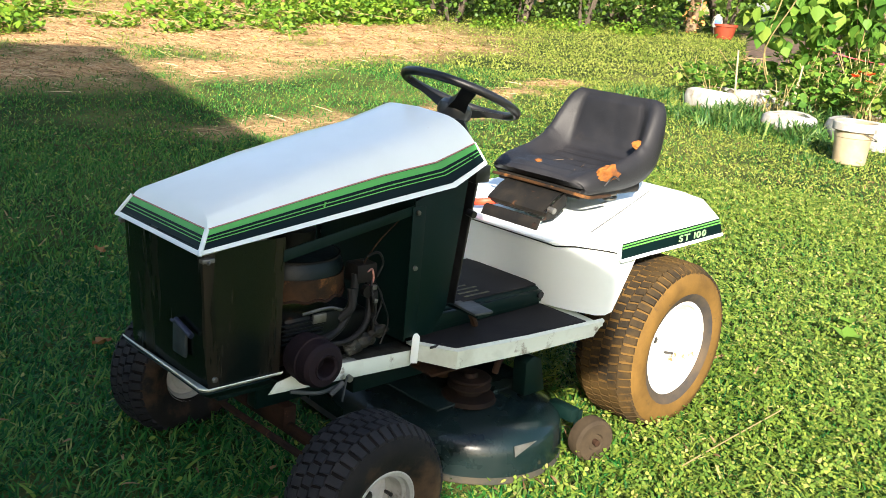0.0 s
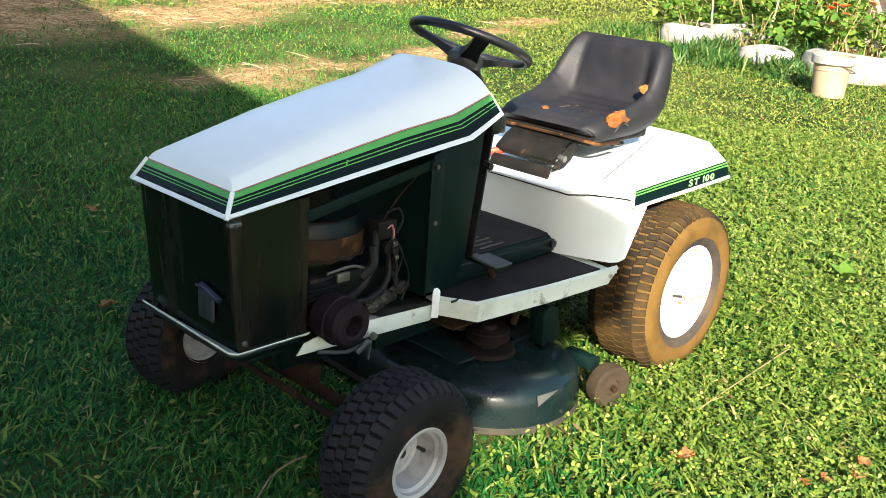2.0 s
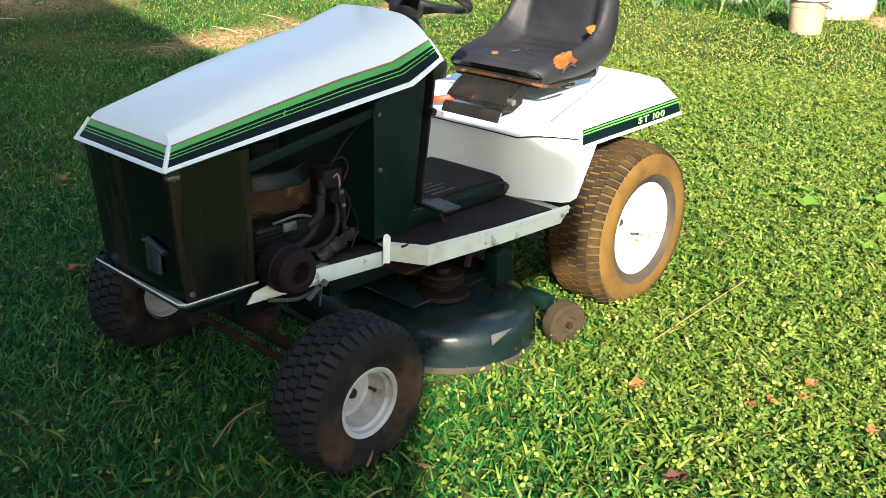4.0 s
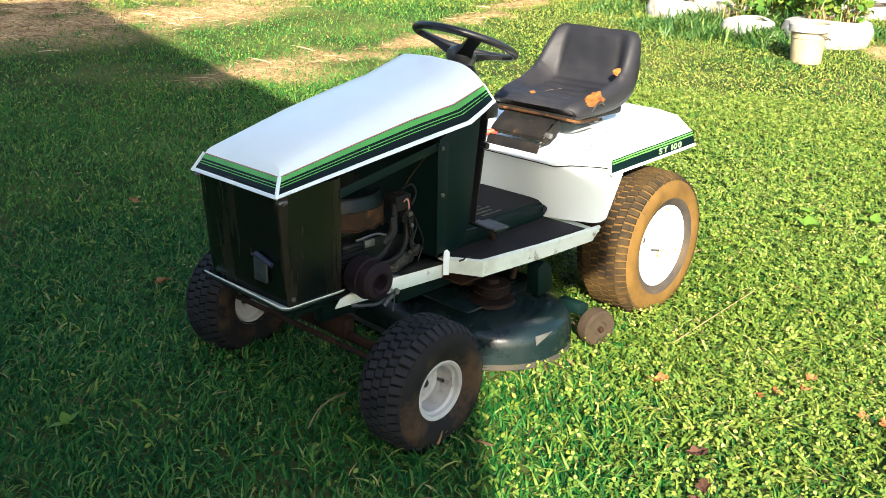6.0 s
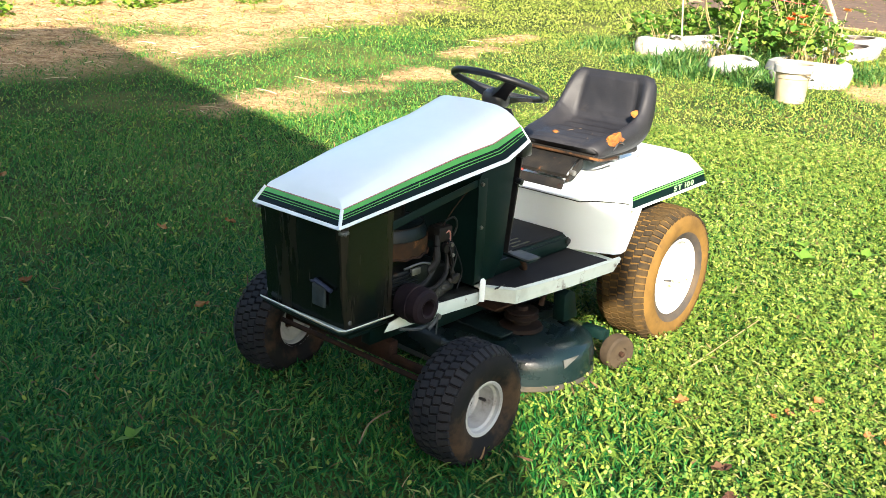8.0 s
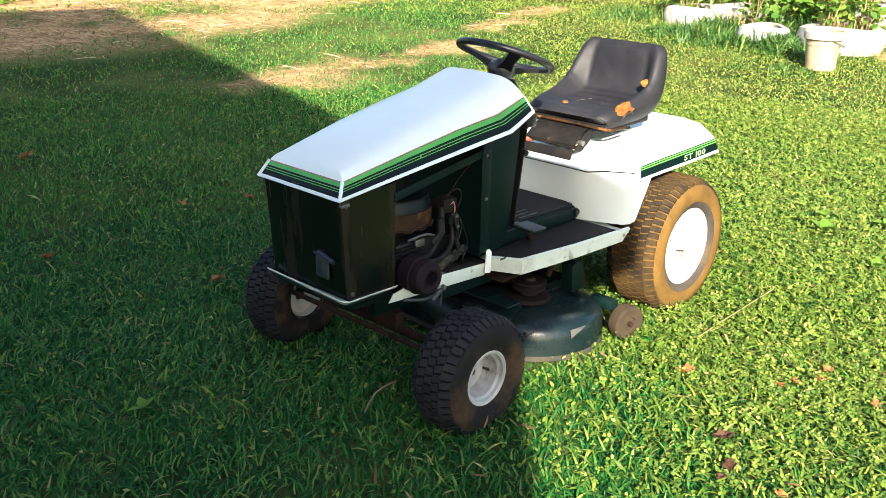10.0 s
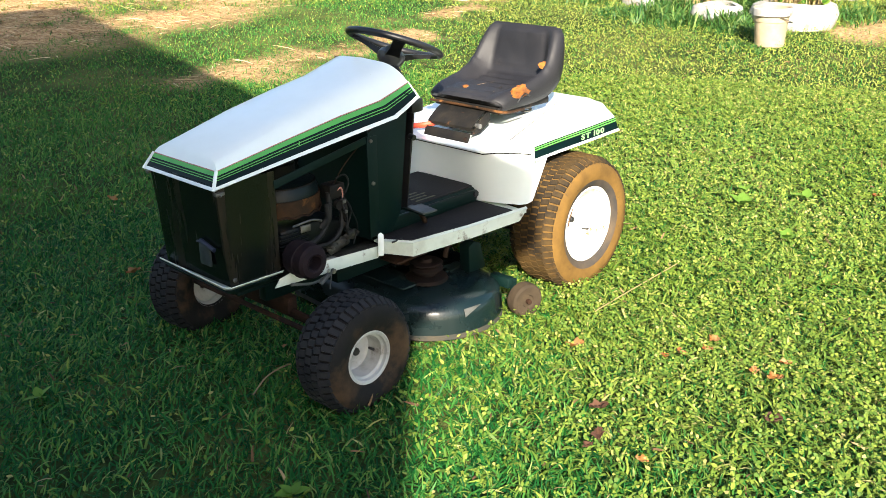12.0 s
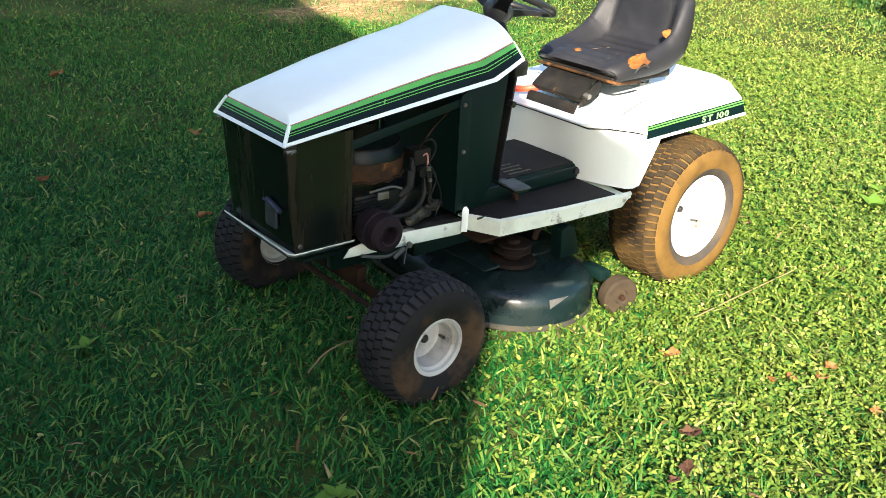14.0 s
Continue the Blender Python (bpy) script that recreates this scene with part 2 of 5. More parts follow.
def join(*bms):
    out = bmesh.new()
    for b in bms:
        me = bpy.data.meshes.new("tmp")
        b.to_mesh(me)
        b.free()
        out.from_mesh(me)
        bpy.data.meshes.remove(me)
    return out


def moved(bm, m):
    bm.transform(m)
    return bm


def solid(bm, t):
    """Gives a skin thickness."""
    bmesh.ops.recalc_face_normals(bm, faces=bm.faces)
    bmesh.ops.solidify(bm, geom=bm.faces[:], thickness=t)
    return bm


def ground_height(x, y):
    """Flat round the mower, then a gentle rise towards the garden."""
    r = max(0.0, 0.72 * x + 0.69 * y - 1.2)
    return 0.055 * r * r / 5.6 if r < 2.8 else 0.055 * (1.4 + min(r - 2.8, 16.0))


def ground_heights(p):
    r = np.maximum(0.0, 0.72 * p[:, 0] + 0.69 * p[:, 1] - 1.2)
    return np.where(r < 2.8, 0.055 * r * r / 5.6, 0.055 * (1.4 + np.minimum(r - 2.8, 16.0)))


# ---------------------------------------------------------------- the riding mower
mower = tagged(new("riding_mower"), "worn white and dark green riding mower parked on the lawn", "riding mower")
mower.empty_display_size = 0.2


def lerp(a, b, t):
    return tuple(x + (y - x) * t for x, y in zip(a, b))


# hood: levels bottom of trim, top of band, crown edge, crown; stations from nose to dash
HOOD = [
    ((-0.195, 0.193, 0.699), (-0.165, 0.171, 0.749), (-0.153, 0.154, 0.779), (-0.142, 0.095, 0.784)),
    ((0.100, 0.199, 0.738), (0.095, 0.180, 0.799), (0.092, 0.166, 0.848), (0.092, 0.095, 0.849)),
    ((0.330, 0.206, 0.768), (0.300, 0.187, 0.836), (0.285, 0.170, 0.889), (0.285, 0.095, 0.893)),
    ((0.523, 0.216, 0.794), (0.470, 0.193, 0.859), (0.420, 0.172, 0.914), (0.415, 0.095, 0.918)),
    ((0.575, 0.221, 0.822), (0.535, 0.197, 0.881), (0.500, 0.172, 0.938), (0.495, 0.095, 0.942)),
    ((0.624, 0.225, 0.850), (0.598, 0.200, 0.903), (0.574, 0.168, 0.961), (0.571, 0.095, 0.964)),
]


def near(p):
    return (p[0], -p[1], p[2])


rows = []
for st in HOOD:
    a, b, c, d = st
    half = [lerp(lerp(b, c, q), lerp(c, d, q), q) for q in (0, 0.17, 0.34, 0.5, 0.66, 0.83, 1)]
    mid = (d[0], 0.0, d[2] + 0.004)
    rows.append([near(p) for p in half] + [mid] + half[::-1])
bm = loft(rows)
# the top folds down to the band at the nose
nose = [lerp(rows[0][0], rows[0][-1], i / 14) for i in range(15)]
nv = [bm.verts.new(p) for p in nose[1:-1]]
bm.verts.ensure_lookup_table()
first = [bm.verts[i] for i in range(15)]
bm.faces.new(first + nv[::-1])
bmesh.ops.remove_doubles(bm, verts=bm.verts, dist=1e-5)
hood = part("hood", solid(bm, 0.003), WHITE, mower, "white sheet metal hood with green striped edge", angle=50)


def band_strip(name, t0, t1, out, mat, parent, ends=(0.0, 1.0), thick=0.0012):
    """A strip round the hood's edge between two heights of the band."""
    def at(st, t):
        return lerp(st[0], st[1], t)
    path = [near(at(s, t0)) for s in HOOD[::-1]] + [at(s, t0) for s in HOOD]
    path2 = [near(at(s, t1)) for s in HOOD[::-1]] + [at(s, t1) for s in HOOD]
    bm = bmesh.new()
    lo = [bm.verts.new(p) for p in path]
    hi = [bm.verts.new(p) for p in path2]
    for i in range(len(lo) - 1):
        bm.faces.new((lo[i], lo[i + 1], hi[i + 1], hi[i]))
    bm.normal_update()
    # outwards from the hood's middle
    for v in bm.verts:
        n = v.normal
        c = Vector((0.2, 0, v.co.z))
        if n.dot(v.co - c) < 0:
            n = -n
        v.co += n * out
    bmesh.ops.recalc_face_normals(bm, faces=bm.faces)
    bmesh.ops.solidify(bm, geom=bm.faces[:], thickness=thick)
    return part(name, bm, mat, parent, angle=20)


band_strip("edge_band", 0.0, 1.0, 0.0, BAND, hood, thick=0.003)
band_strip("edge_trim", -0.02, 0.15, 0.0035, WHITE, hood, thick=0.004)
band_strip("stripe", 0.72, 0.94, 0.0012, GREEN, hood)
band_strip("red_line", 0.955, 1.0, 0.0012, RED, hood)
band_strip("stripe", 0.58, 0.615, 0.0012, LIME, hood)
band_strip("stripe", 0.46, 0.49, 0.0012, LIME, hood)
for s in (-1, 1):
    a, b = HOOD[0][0], HOOD[0][1]
    p = [(q[0], q[1] * s, q[2]) for q in (a, b)]
    part("corner_trim", tube([Vector(p[0]) + Vector((-0.001, 0.001 * s, 0)), Vector(p[1]) + Vector((-0.001, 0.001 * s, 0))], 0.0055, 8, False),
         WHITE, hood)
    a, b = HOOD[-1][0], HOOD[-1][1]
    p = [(q[0], q[1] * s, q[2]) for q in (a, b)]
    part("corner_trim", tube(p, 0.003, 8, False), WHITE, hood)
part("paint_chip", tube([(0.125, -0.1935, 0.775), (0.131, -0.1905, 0.784)], 0.0022, 6, False), LIME, hood)

# smoked front grille, wrapped round both sides
GZ0, GZ1 = 0.382, 0.712
outline = [(0.024, -0.187), (-0.09, -0.189), (-0.140, -0.188), (-0.160, -0.178), (-0.166, -0.150), (-0.168, 0.0),
           (-0.166, 0.150), (-0.160, 0.178), (-0.140, 0.188), (-0.09, 0.189), (0.024, 0.187)]
gr = loft([[(x - 0.022 * k * (x < 0), y * (1 + 0.02 * k), GZ0 + (GZ1 - GZ0) * k + (0.04 * max(0, x) * k)) for x, y in outline] for k in (0, 0.25, 0.5, 0.75, 1)])
grille = part("grille", solid(gr, 0.003), GRILLE, mower, "smoked dark plastic grille with brown vertical streaks", angle=25)
for s in (-1, 1):
    part("clip", join(box(-0.190, -0.160, s * 0.190 - 0.008, s * 0.190 + 0.008, 0.680, 0.690, 0.002),
                      tube([(-0.172, s * 0.195, 0.685), (-0.180, s * 0.203, 0.681)], 0.004, 6, False)), STEEL, grille)
    part("bolt", moved(lathe([(0, -0.006), (0.006, -0.005), (0.007, 0), (0.0, 0.001)], 10), Matrix.Translation((-0.150, s * 0.190, 0.405))), STEEL, grille)
LAMPGLASS = material("lamp_bracket", (0.034, 0.045, 0.052), (0.014, 0.019, 0.023), 30.0, (0.4, 0.6), 0.4)
TAPE = material("dark_blue_tape", (0.008, 0.012, 0.035), (0.02, 0.025, 0.05), 30.0, rough=0.5)
lamp = part("lamp_bracket", box(-0.186, -0.176, -0.120, -0.062, 0.438, 0.506, 0.006), LAMPGLASS, grille, "pale bracket behind the smoked grille")
part("tape", tube([(-0.187, -0.080, 0.520), (-0.186, -0.150, 0.502)], 0.007, 8, False), TAPE, grille)
part("tape", tube([(-0.187, -0.060, 0.512), (-0.187, -0.112, 0.516)], 0.004, 8, False), TAPE, grille)

# chassis: front lip, white side rails and the pan under the engine
chassis = part("frame", join(
    box(-0.12, 0.46, -0.155, 0.155, 0.330, 0.345, 0.004),
    box(0.30, 1.50, -0.13, 0.13, 0.235, 0.31, 0.006),
    box(0.02, 0.36, -0.10, -0.06, 0.25, 0.335, 0.004), box(0.02, 0.36, 0.06, 0.10, 0.25, 0.335, 0.004)), DARKGREEN, mower)
front_lip = slab([(-0.186, 0.186, 0.392), (-0.184, -0.178, 0.384), (-0.170, -0.196, 0.384), (0.03, -0.194, 0.382), (0.03, -0.186, 0.374),
                  (-0.165, -0.186, 0.375), (-0.176, -0.172, 0.375), (-0.178, 0.182, 0.383)], 0.004, 0.001)
part("front_lip", front_lip, OFFWHITE, mower, "thin white lower edge of the grille")
pan = loft([[(-0.182, 0.184, 0.385), (-0.180, -0.176, 0.377), (-0.166, -0.192, 0.377), (0.00, -0.190, 0.374)],
            [(-0.150, 0.160, 0.352), (-0.148, -0.150, 0.350), (-0.138, -0.164, 0.350), (0.04, -0.164, 0.348)]])
part("pan", solid(pan, 0.003), DARKGREEN, mower)
for s in (-1, 1):
    rail = [(-0.006, s * 0.192, 0.332), (0.110, s * 0.192, 0.325), (0.436, s * 0.192, 0.307), (0.446, s * 0.192, 0.313), (0.446, s * 0.192, 0.350), (0.22, s * 0.192, 0.364), (0.06, s * 0.192, 0.366), (0.016, s * 0.192, 0.358)]
    part("side_rail", slab(rail, 0.004 * s, 0.0015), OFFWHITE, mower, "white side rail, chipped and oily")
    part("rail_shelf", box(0.02, 0.45, min(s * 0.19, s * 0.12), max(s * 0.19, s * 0.12), 0.346, 0.352, 0.001), OILY, mower, "oily engine bed, paint worn off")

# dash tower and its side plates
for s in (-1, 1):
    plate = [(0.406, s * 0.196, 0.76), (0.430, s * 0.196, 0.39), (0.505, s * 0.196, 0.39), (0.548, s * 0.196, 0.46), (0.592, s * 0.196, 0.83), (0.50, s * 0.196, 0.80)]
    sp = part("side_plate", slab(plate, -0.004 * s, 0.001), DARKGREEN, mower, "dark green dash side plate")
    part("flange", box(0.400, 0.444, s * 0.199 - 0.002, s * 0.199 + 0.002, 0.395, 0.748, 0.001), DARKGREEN, sp)
    for x, z in ((0.414, 0.733), (0.418, 0.586)):
        part("bolt", moved(lathe([(0, -0.007), (0.006, -0.006), (0.007, 0), (0, 0.001)], 10), Matrix.Translation((x, s * 0.203 if s < 0 else 0.199, z))), STEEL, sp)
    part("brace", slab([(0.02, s * 0.188, 0.655), (0.42, s * 0.192, 0.728), (0.42, s * 0.192, 0.752), (0.02, s * 0.188, 0.682)], 0.004, 0.001), DARKGREEN, mower)
part("dash_panel", join(slab([(0.585, -0.19, 0.45), (0.585, 0.19, 0.45), (0.622, 0.205, 0.835), (0.585, 0.165, 0.955), (0.585, -0.165, 0.955), (0.622, -0.205, 0.835)], 0.006, 0.002),
                        box(0.60, 0.655, -0.216, 0.216, 0.795, 0.842, 0.006)), BLACK, mower, "black plastic dash panel")
part("knob", tube([(0.60, -0.198, 0.715), (0.60, -0.222, 0.712)], 0.010, 10, False), BLACK, mower)
part("firewall", box(0.41, 0.416, -0.19, 0.19, 0.38, 0.80, 0.001), DARKGREEN, mower)

def lump_shape(centre, size, seed, rot=(0, 0, 0)):
    """A ragged lump."""
    bm = bmesh.new()
    bmesh.ops.create_icosphere(bm, subdivisions=3, radius=1.0)
    for v in bm.verts:
        k = 1 + 0.35 * noise.noise(v.co * 1.7 + Vector((seed, 0, 0))) + 0.15 * noise.noise(v.co * 5 + Vector((0, seed, 0)))
        v.co = Vector((v.co.x * size[0], v.co.y * size[1], v.co.z * size[2])) * k
    bm.transform(pose(*centre, *rot))
    return bm


# engine
engine = part("engine", join(
    box(0.02, 0.34, -0.13, 0.12, 0.36, 0.47, 0.015, 3),
    box(0.05, 0.22, -0.165, -0.06, 0.43, 0.50, 0.012, 2),
    moved(lathe([(0, 0), (0.055, 0), (0.06, 0.01), (0.06, 0.06), (0, 0.07)], 24, 'z'), Matrix.Translation((0.165, -0.015, 0.618)))), ENGINE, mower,
    "greasy black engine with a rusty blower housing")
part("blower_housing", moved(lathe([(0, 0.0), (0.120, 0.0), (0.130, 0.008), (0.132, 0.055), (0.120, 0.078), (0.06, 0.092), (0, 0.092)], 32, 'z'), Matrix.Translation((0.165, -0.015, 0.540))), BLOWER, engine, "teal black blower housing")
ring = [(0.165 + 0.136 * math.cos(a), -0.015 + 0.136 * math.sin(a)) for a in [math.radians(180 + 12 * i) for i in range(16)]]
shroud = loft([[(x, y, 0.526) for x, y in ring], [(x, y, 0.580) for x, y in ring]])
part("shroud", solid(shroud, 0.003), SHROUD, engine, "rust stained blower shroud")
part("starter_rim", moved(lathe([(0.119, 0.112), (0.124, 0.114), (0.124, 0.119), (0.119, 0.120)], 40, 'z', loop=True), Matrix.Translation((0.165, -0.015, 0.502))), GRIMY, engine)
part("shroud_edge", tube([(x, y - 0.002, 0.526 + 0.004 * math.sin(3 * i)) for i, (x, y) in enumerate(ring)], 0.004, 6), RUST, engine)
for i in range(5):
    part("fin", box(0.04, 0.16, -0.172, -0.08, 0.437 + i * 0.012, 0.441 + i * 0.012, 0.001, 1), ENGINE, engine)
part("air_duct", tube([(0.06, -0.15, 0.42), (0.15, -0.165, 0.425), (0.22, -0.16, 0.45), (0.262, -0.15, 0.51), (0.275, -0.14, 0.575)], 0.011, 10), HOSE, engine)
part("fuel_hose", tube([(0.18, -0.15, 0.405), (0.25, -0.165, 0.41), (0.305, -0.16, 0.45), (0.32, -0.14, 0.53), (0.31, -0.12, 0.60)], 0.008, 8), HOSE, engine)
part("wire", tube([(0.325, -0.15, 0.56), (0.345, -0.172, 0.50), (0.365, -0.175, 0.44), (0.34, -0.178, 0.385)], 0.0022, 6), HOSE, engine)
part("wire", tube([(0.30, -0.14, 0.60), (0.33, -0.16, 0.66), (0.39, -0.175, 0.72)], 0.002, 6), RUST, engine)
part("wire", tube([(0.29, -0.15, 0.57), (0.315, -0.155, 0.585), (0.322, -0.155, 0.555), (0.305, -0.155, 0.535)], 0.003, 6), RED, engine)
part("carburettor", join(box(0.27, 0.335, -0.155, -0.10, 0.55, 0.60, 0.006), tube([(0.30, -0.15, 0.53), (0.30, -0.165, 0.53)], 0.016, 12, False),
                         box(0.315, 0.33, -0.17, -0.15, 0.47, 0.53, 0.003)), GRIMY, engine, "dirty metal carburettor")
part("spark_plug", tube([(0.315, -0.15, 0.47), (0.325, -0.175, 0.44)], 0.006, 8, False), GRIMY, engine)
part("linkage", tube([(0.335, -0.155, 0.54), (0.352, -0.16, 0.50), (0.33, -0.165, 0.45)], 0.003, 6), HOSE, engine)
part("governor_arm", join(tube([(0.10, -0.165, 0.505), (0.17, -0.172, 0.512), (0.215, -0.168, 0.498)], 0.004, 6), box(0.125, 0.165, -0.176, -0.166, 0.478, 0.502, 0.003)), STEEL, engine)
part("air_duct", tube([(0.215, -0.158, 0.470), (0.245, -0.168, 0.500), (0.250, -0.160, 0.545)], 0.012, 10), HOSE, engine)
part("hose_clamp", tube([(0.092, -0.162, 0.421), (0.102, -0.163, 0.4215)], 0.0128, 12, False), STEEL, engine)
for cx, cz, cs in ((0.305, 0.395, 1.0), (0.345, 0.415, 2.0), (0.265, 0.385, 3.0)):
    part("oily_lump", lump_shape((cx, -0.160, cz), (0.030, 0.014, 0.018), cs), OILY, engine)
part("wire", tube([(0.30, -0.150, 0.620), (0.325, -0.165, 0.630), (0.342, -0.165, 0.600), (0.330, -0.160, 0.565)], 0.0035, 6), HOSE, engine)
part("wire", tube([(0.315, -0.155, 0.555), (0.310, -0.170, 0.520), (0.322, -0.172, 0.480), (0.318, -0.170, 0.445), (0.330, -0.168, 0.415)], 0.004, 6), HOSE, engine)
part("terminal", box(0.305, 0.320, -0.176, -0.164, 0.535, 0.548, 0.002), STEEL, engine)
part("terminal", box(0.312, 0.324, -0.178, -0.166, 0.500, 0.510, 0.002), STEEL, engine)
muffler = part("muffler", moved(lathe([(0.026, -0.094), (0.031, -0.099), (0.048, -0.096), (0.056, -0.086), (0.058, -0.02), (0.055, 0.0), (0.04, 0.010), (0, 0.010)], 36),
                                Matrix.Translation((0.090, -0.183, 0.413))), BURNT, mower, "burnt dark muffler canister")
part("outlet", moved(lathe([(0.0, -0.060), (0.022, -0.060), (0.025, -0.098), (0.031, -0.102), (0.034, -0.095)], 28), Matrix.Translation((0.090, -0.183, 0.413))), BURNT, muffler)
part("seam", moved(lathe([(0.0555, -0.055), (0.0610, -0.053), (0.0610, -0.049), (0.0555, -0.047)], 36, loop=True), Matrix.Translation((0.090, -0.183, 0.413))), BURNT, muffler)
part("linkage", join(tube([(0.05, -0.20, 0.330), (0.12, -0.220, 0.318), (0.17, -0.225, 0.326)], 0.005, 8), tube([(0.145, -0.232, 0.312), (0.180, -0.236, 0.338)], 0.008, 8, False),
                     tube([(0.20, -0.225, 0.345), (0.18, -0.235, 0.285)], 0.003, 6, False)), PEDAL, mower, "bare steel control linkage")
part("bolt", moved(lathe([(0, -0.01), (0.009, -0.009), (0.01, 0), (0, 0.001)], 10), Matrix.Translation((0.22, -0.205, 0.328))), STEEL, mower)

# floor pan, tunnel and foot boards
tunnel = part("tunnel", box(0.50, 0.995, -0.165, 0.165, 0.33, 0.435, 0.012, 3), DARKGREEN, mower, "dark green centre tunnel")
part("tunnel_mat", box(0.60, 0.985, -0.150, 0.150, 0.4352, 0.4402, 0.001), MAT_BLACK, tunnel)
for s in (-1, 1):
    edge = [(0.443, 0.202), (0.503, 0.302), (0.75, 0.336), (1.045, 0.370)]
    board = slab([(0.445, s * 0.165, 0.360), *[(x, s * (y - 0.004), 0.360) for x, y in edge], (1.045, s * 0.165, 0.372)], 0.006, 0.0)
    fb = part("foot_board", board, OFFWHITE, mower, "white foot board edge around a black rubber mat")
    lip = loft([[(x - 0.045 * (x > 1), s * y, 0.322 + d) for (x, y), d in zip(edge + [(1.03, 0.357)], (0.004, 0, 0.004, 0.016, 0.018))][:4],
                [(x, s * (y + 0.001), 0.372 + 0.006 * (x > 0.9)) for x, y in edge],
                [(x + 0.004, s * (y - 0.010), 0.377 + 0.006 * (x > 0.9)) for x, y in edge]])
    part("lip", solid(lip, 0.004), OFFWHITE, fb, angle=40)
    tab = [(0.434, s * 0.196, 0.318), (0.450, s * 0.208, 0.318), (0.452, s * 0.209, 0.394), (0.445, s * 0.204, 0.404), (0.436, s * 0.196, 0.399)]
    part("tab", slab(tab, 0.005, 0.002), WHITE, fb)
    matp = [(0.462, s * 0.170, 0.371), (0.462, s * 0.204, 0.371), (0.512, s * 0.284, 0.371), (0.75, s * 0.319, 0.373), (0.985, s * 0.347, 0.378), (0.985, s * 0.170, 0.378)]
    part("mat", slab(matp, 0.004 * (1 if s < 0 else -1), 0.0), MAT_BLACK, fb, "black rubber foot mat")
    part("lip_gap", box(0.452, 0.505, s * 0.25 - 0.001, s * 0.25 + 0.001, 0.372, 0.3785, 0.0, 1, None), BLACK, fb)
for k in range(4):
    part("decal_bar", box(0.690, 0.790 - 0.02 * (k % 2), -0.135 + 0.026 * k, -0.126 + 0.026 * k, 0.4403, 0.4412, 0.0, 1), DECAL, tunnel, "worn yellow decal line")
pedal = part("pedal", join(box(0.575, 0.625, -0.295, -0.175, 0.446, 0.456, 0.004), ), DARKGREEN, mower, "worn foot pedal")
part("pad", box(0.568, 0.632, -0.300, -0.205, 0.456, 0.464, 0.003, 2, Matrix.Translation((0.6, -0.25, 0.46)) @ Matrix.Rotation(-0.12, 4, 'Z') @ Matrix.Translation((-0.6, 0.25, -0.46))), PEDAL, pedal, "grey worn pedal pad")
part("pedal_arm", tube([(0.60, -0.24, 0.447), (0.62, -0.245, 0.41), (0.66, -0.20, 0.39)], 0.009, 8), RUST, pedal)
part("brake_rod", join(box(0.50, 0.97, -0.185, -0.170, 0.395, 0.432, 0.004)), DARKGREEN, mower)
part("bolt", tube([(0.955, -0.186, 0.42), (0.955, -0.194, 0.42)], 0.012, 10, False), BLACK, mower)

# rear body: front wall and the fender pan
def rear_wall():
    lo = [(0.992, 0.0), (0.988, 0.10), (0.984, 0.168), (1.010, 0.262), (1.040, 0.338), (1.062, 0.356), (1.090, 0.360)]
    hi = [(0.949, 0.0), (0.948, 0.10), (0.947, 0.203), (0.987, 0.272), (1.023, 0.333), (1.064, 0.368), (1.172, 0.369)]
    zl = [0.43, 0.43, 0.382, 0.384, 0.386, 0.388, 0.395]
    zh = [0.590, 0.590, 0.590, 0.603, 0.614, 0.612, 0.57]
    rws = []
    for k in (0, 0.12, 0.4, 0.7, 1.0):
        half = [(a[0] + (b[0] - a[0]) * k, a[1] + (b[1] - a[1]) * k, c + (d - c) * k) for a, b, c, d in zip(lo, hi, zl, zh)]
        rws.append([near(p) for p in half[::-1]] + half[1:])
    return solid(loft(rws), 0.004)


body = part("rear_body", rear_wall(), WHITE, mower, "white rear body wall above the foot boards", angle=50)
FEN = [  # y, z pairs across half the pan at each station: band bottom, band top, shoulder, top, middle (x, y, z)
    [(1.071, 0.379, 0.561), (1.070, 0.377, 0.613), (1.020, 0.335, 0.618), (0.944, 0.205, 0.592), (0.946, 0.0, 0.592)],
    [(1.200, 0.383, 0.567), (1.198, 0.379, 0.620), (1.180, 0.332, 0.640), (1.150, 0.205, 0.628), (1.150, 0.0, 0.628)],
    [(1.400, 0.389, 0.575), (1.398, 0.383, 0.629), (1.385, 0.325, 0.660), (1.370, 0.205, 0.655), (1.370, 0.0, 0.655)],
    [(1.600, 0.394, 0.584), (1.578, 0.387, 0.639), (1.560, 0.318, 0.678), (1.570, 0.205, 0.676), (1.570, 0.0, 0.676)],
    [(1.612, 0.380, 0.584), (1.602, 0.366, 0.640), (1.612, 0.300, 0.680), (1.640, 0.190, 0.682), (1.645, 0.0, 0.682)],
    [(1.640, 0.330, 0.582), (1.650, 0.320, 0.630), (1.665, 0.270, 0.664), (1.705, 0.170, 0.668), (1.710, 0.0, 0.668)],
    [(1.660, 0.300, 0.575), (1.672, 0.290, 0.600), (1.690, 0.250, 0.610), (1.722, 0.170, 0.610), (1.726, 0.0, 0.610)],
]
rws = []
for st in FEN:
    half = []
    for a, b in zip(st, st[1:]):
        half += [a, lerp(a, b, 0.5)]
    half.append(st[-1])
    rws.append([near(p) for p in half] + half[::-1][1:])
pan = loft(rws)
pan.verts.ensure_lookup_table()
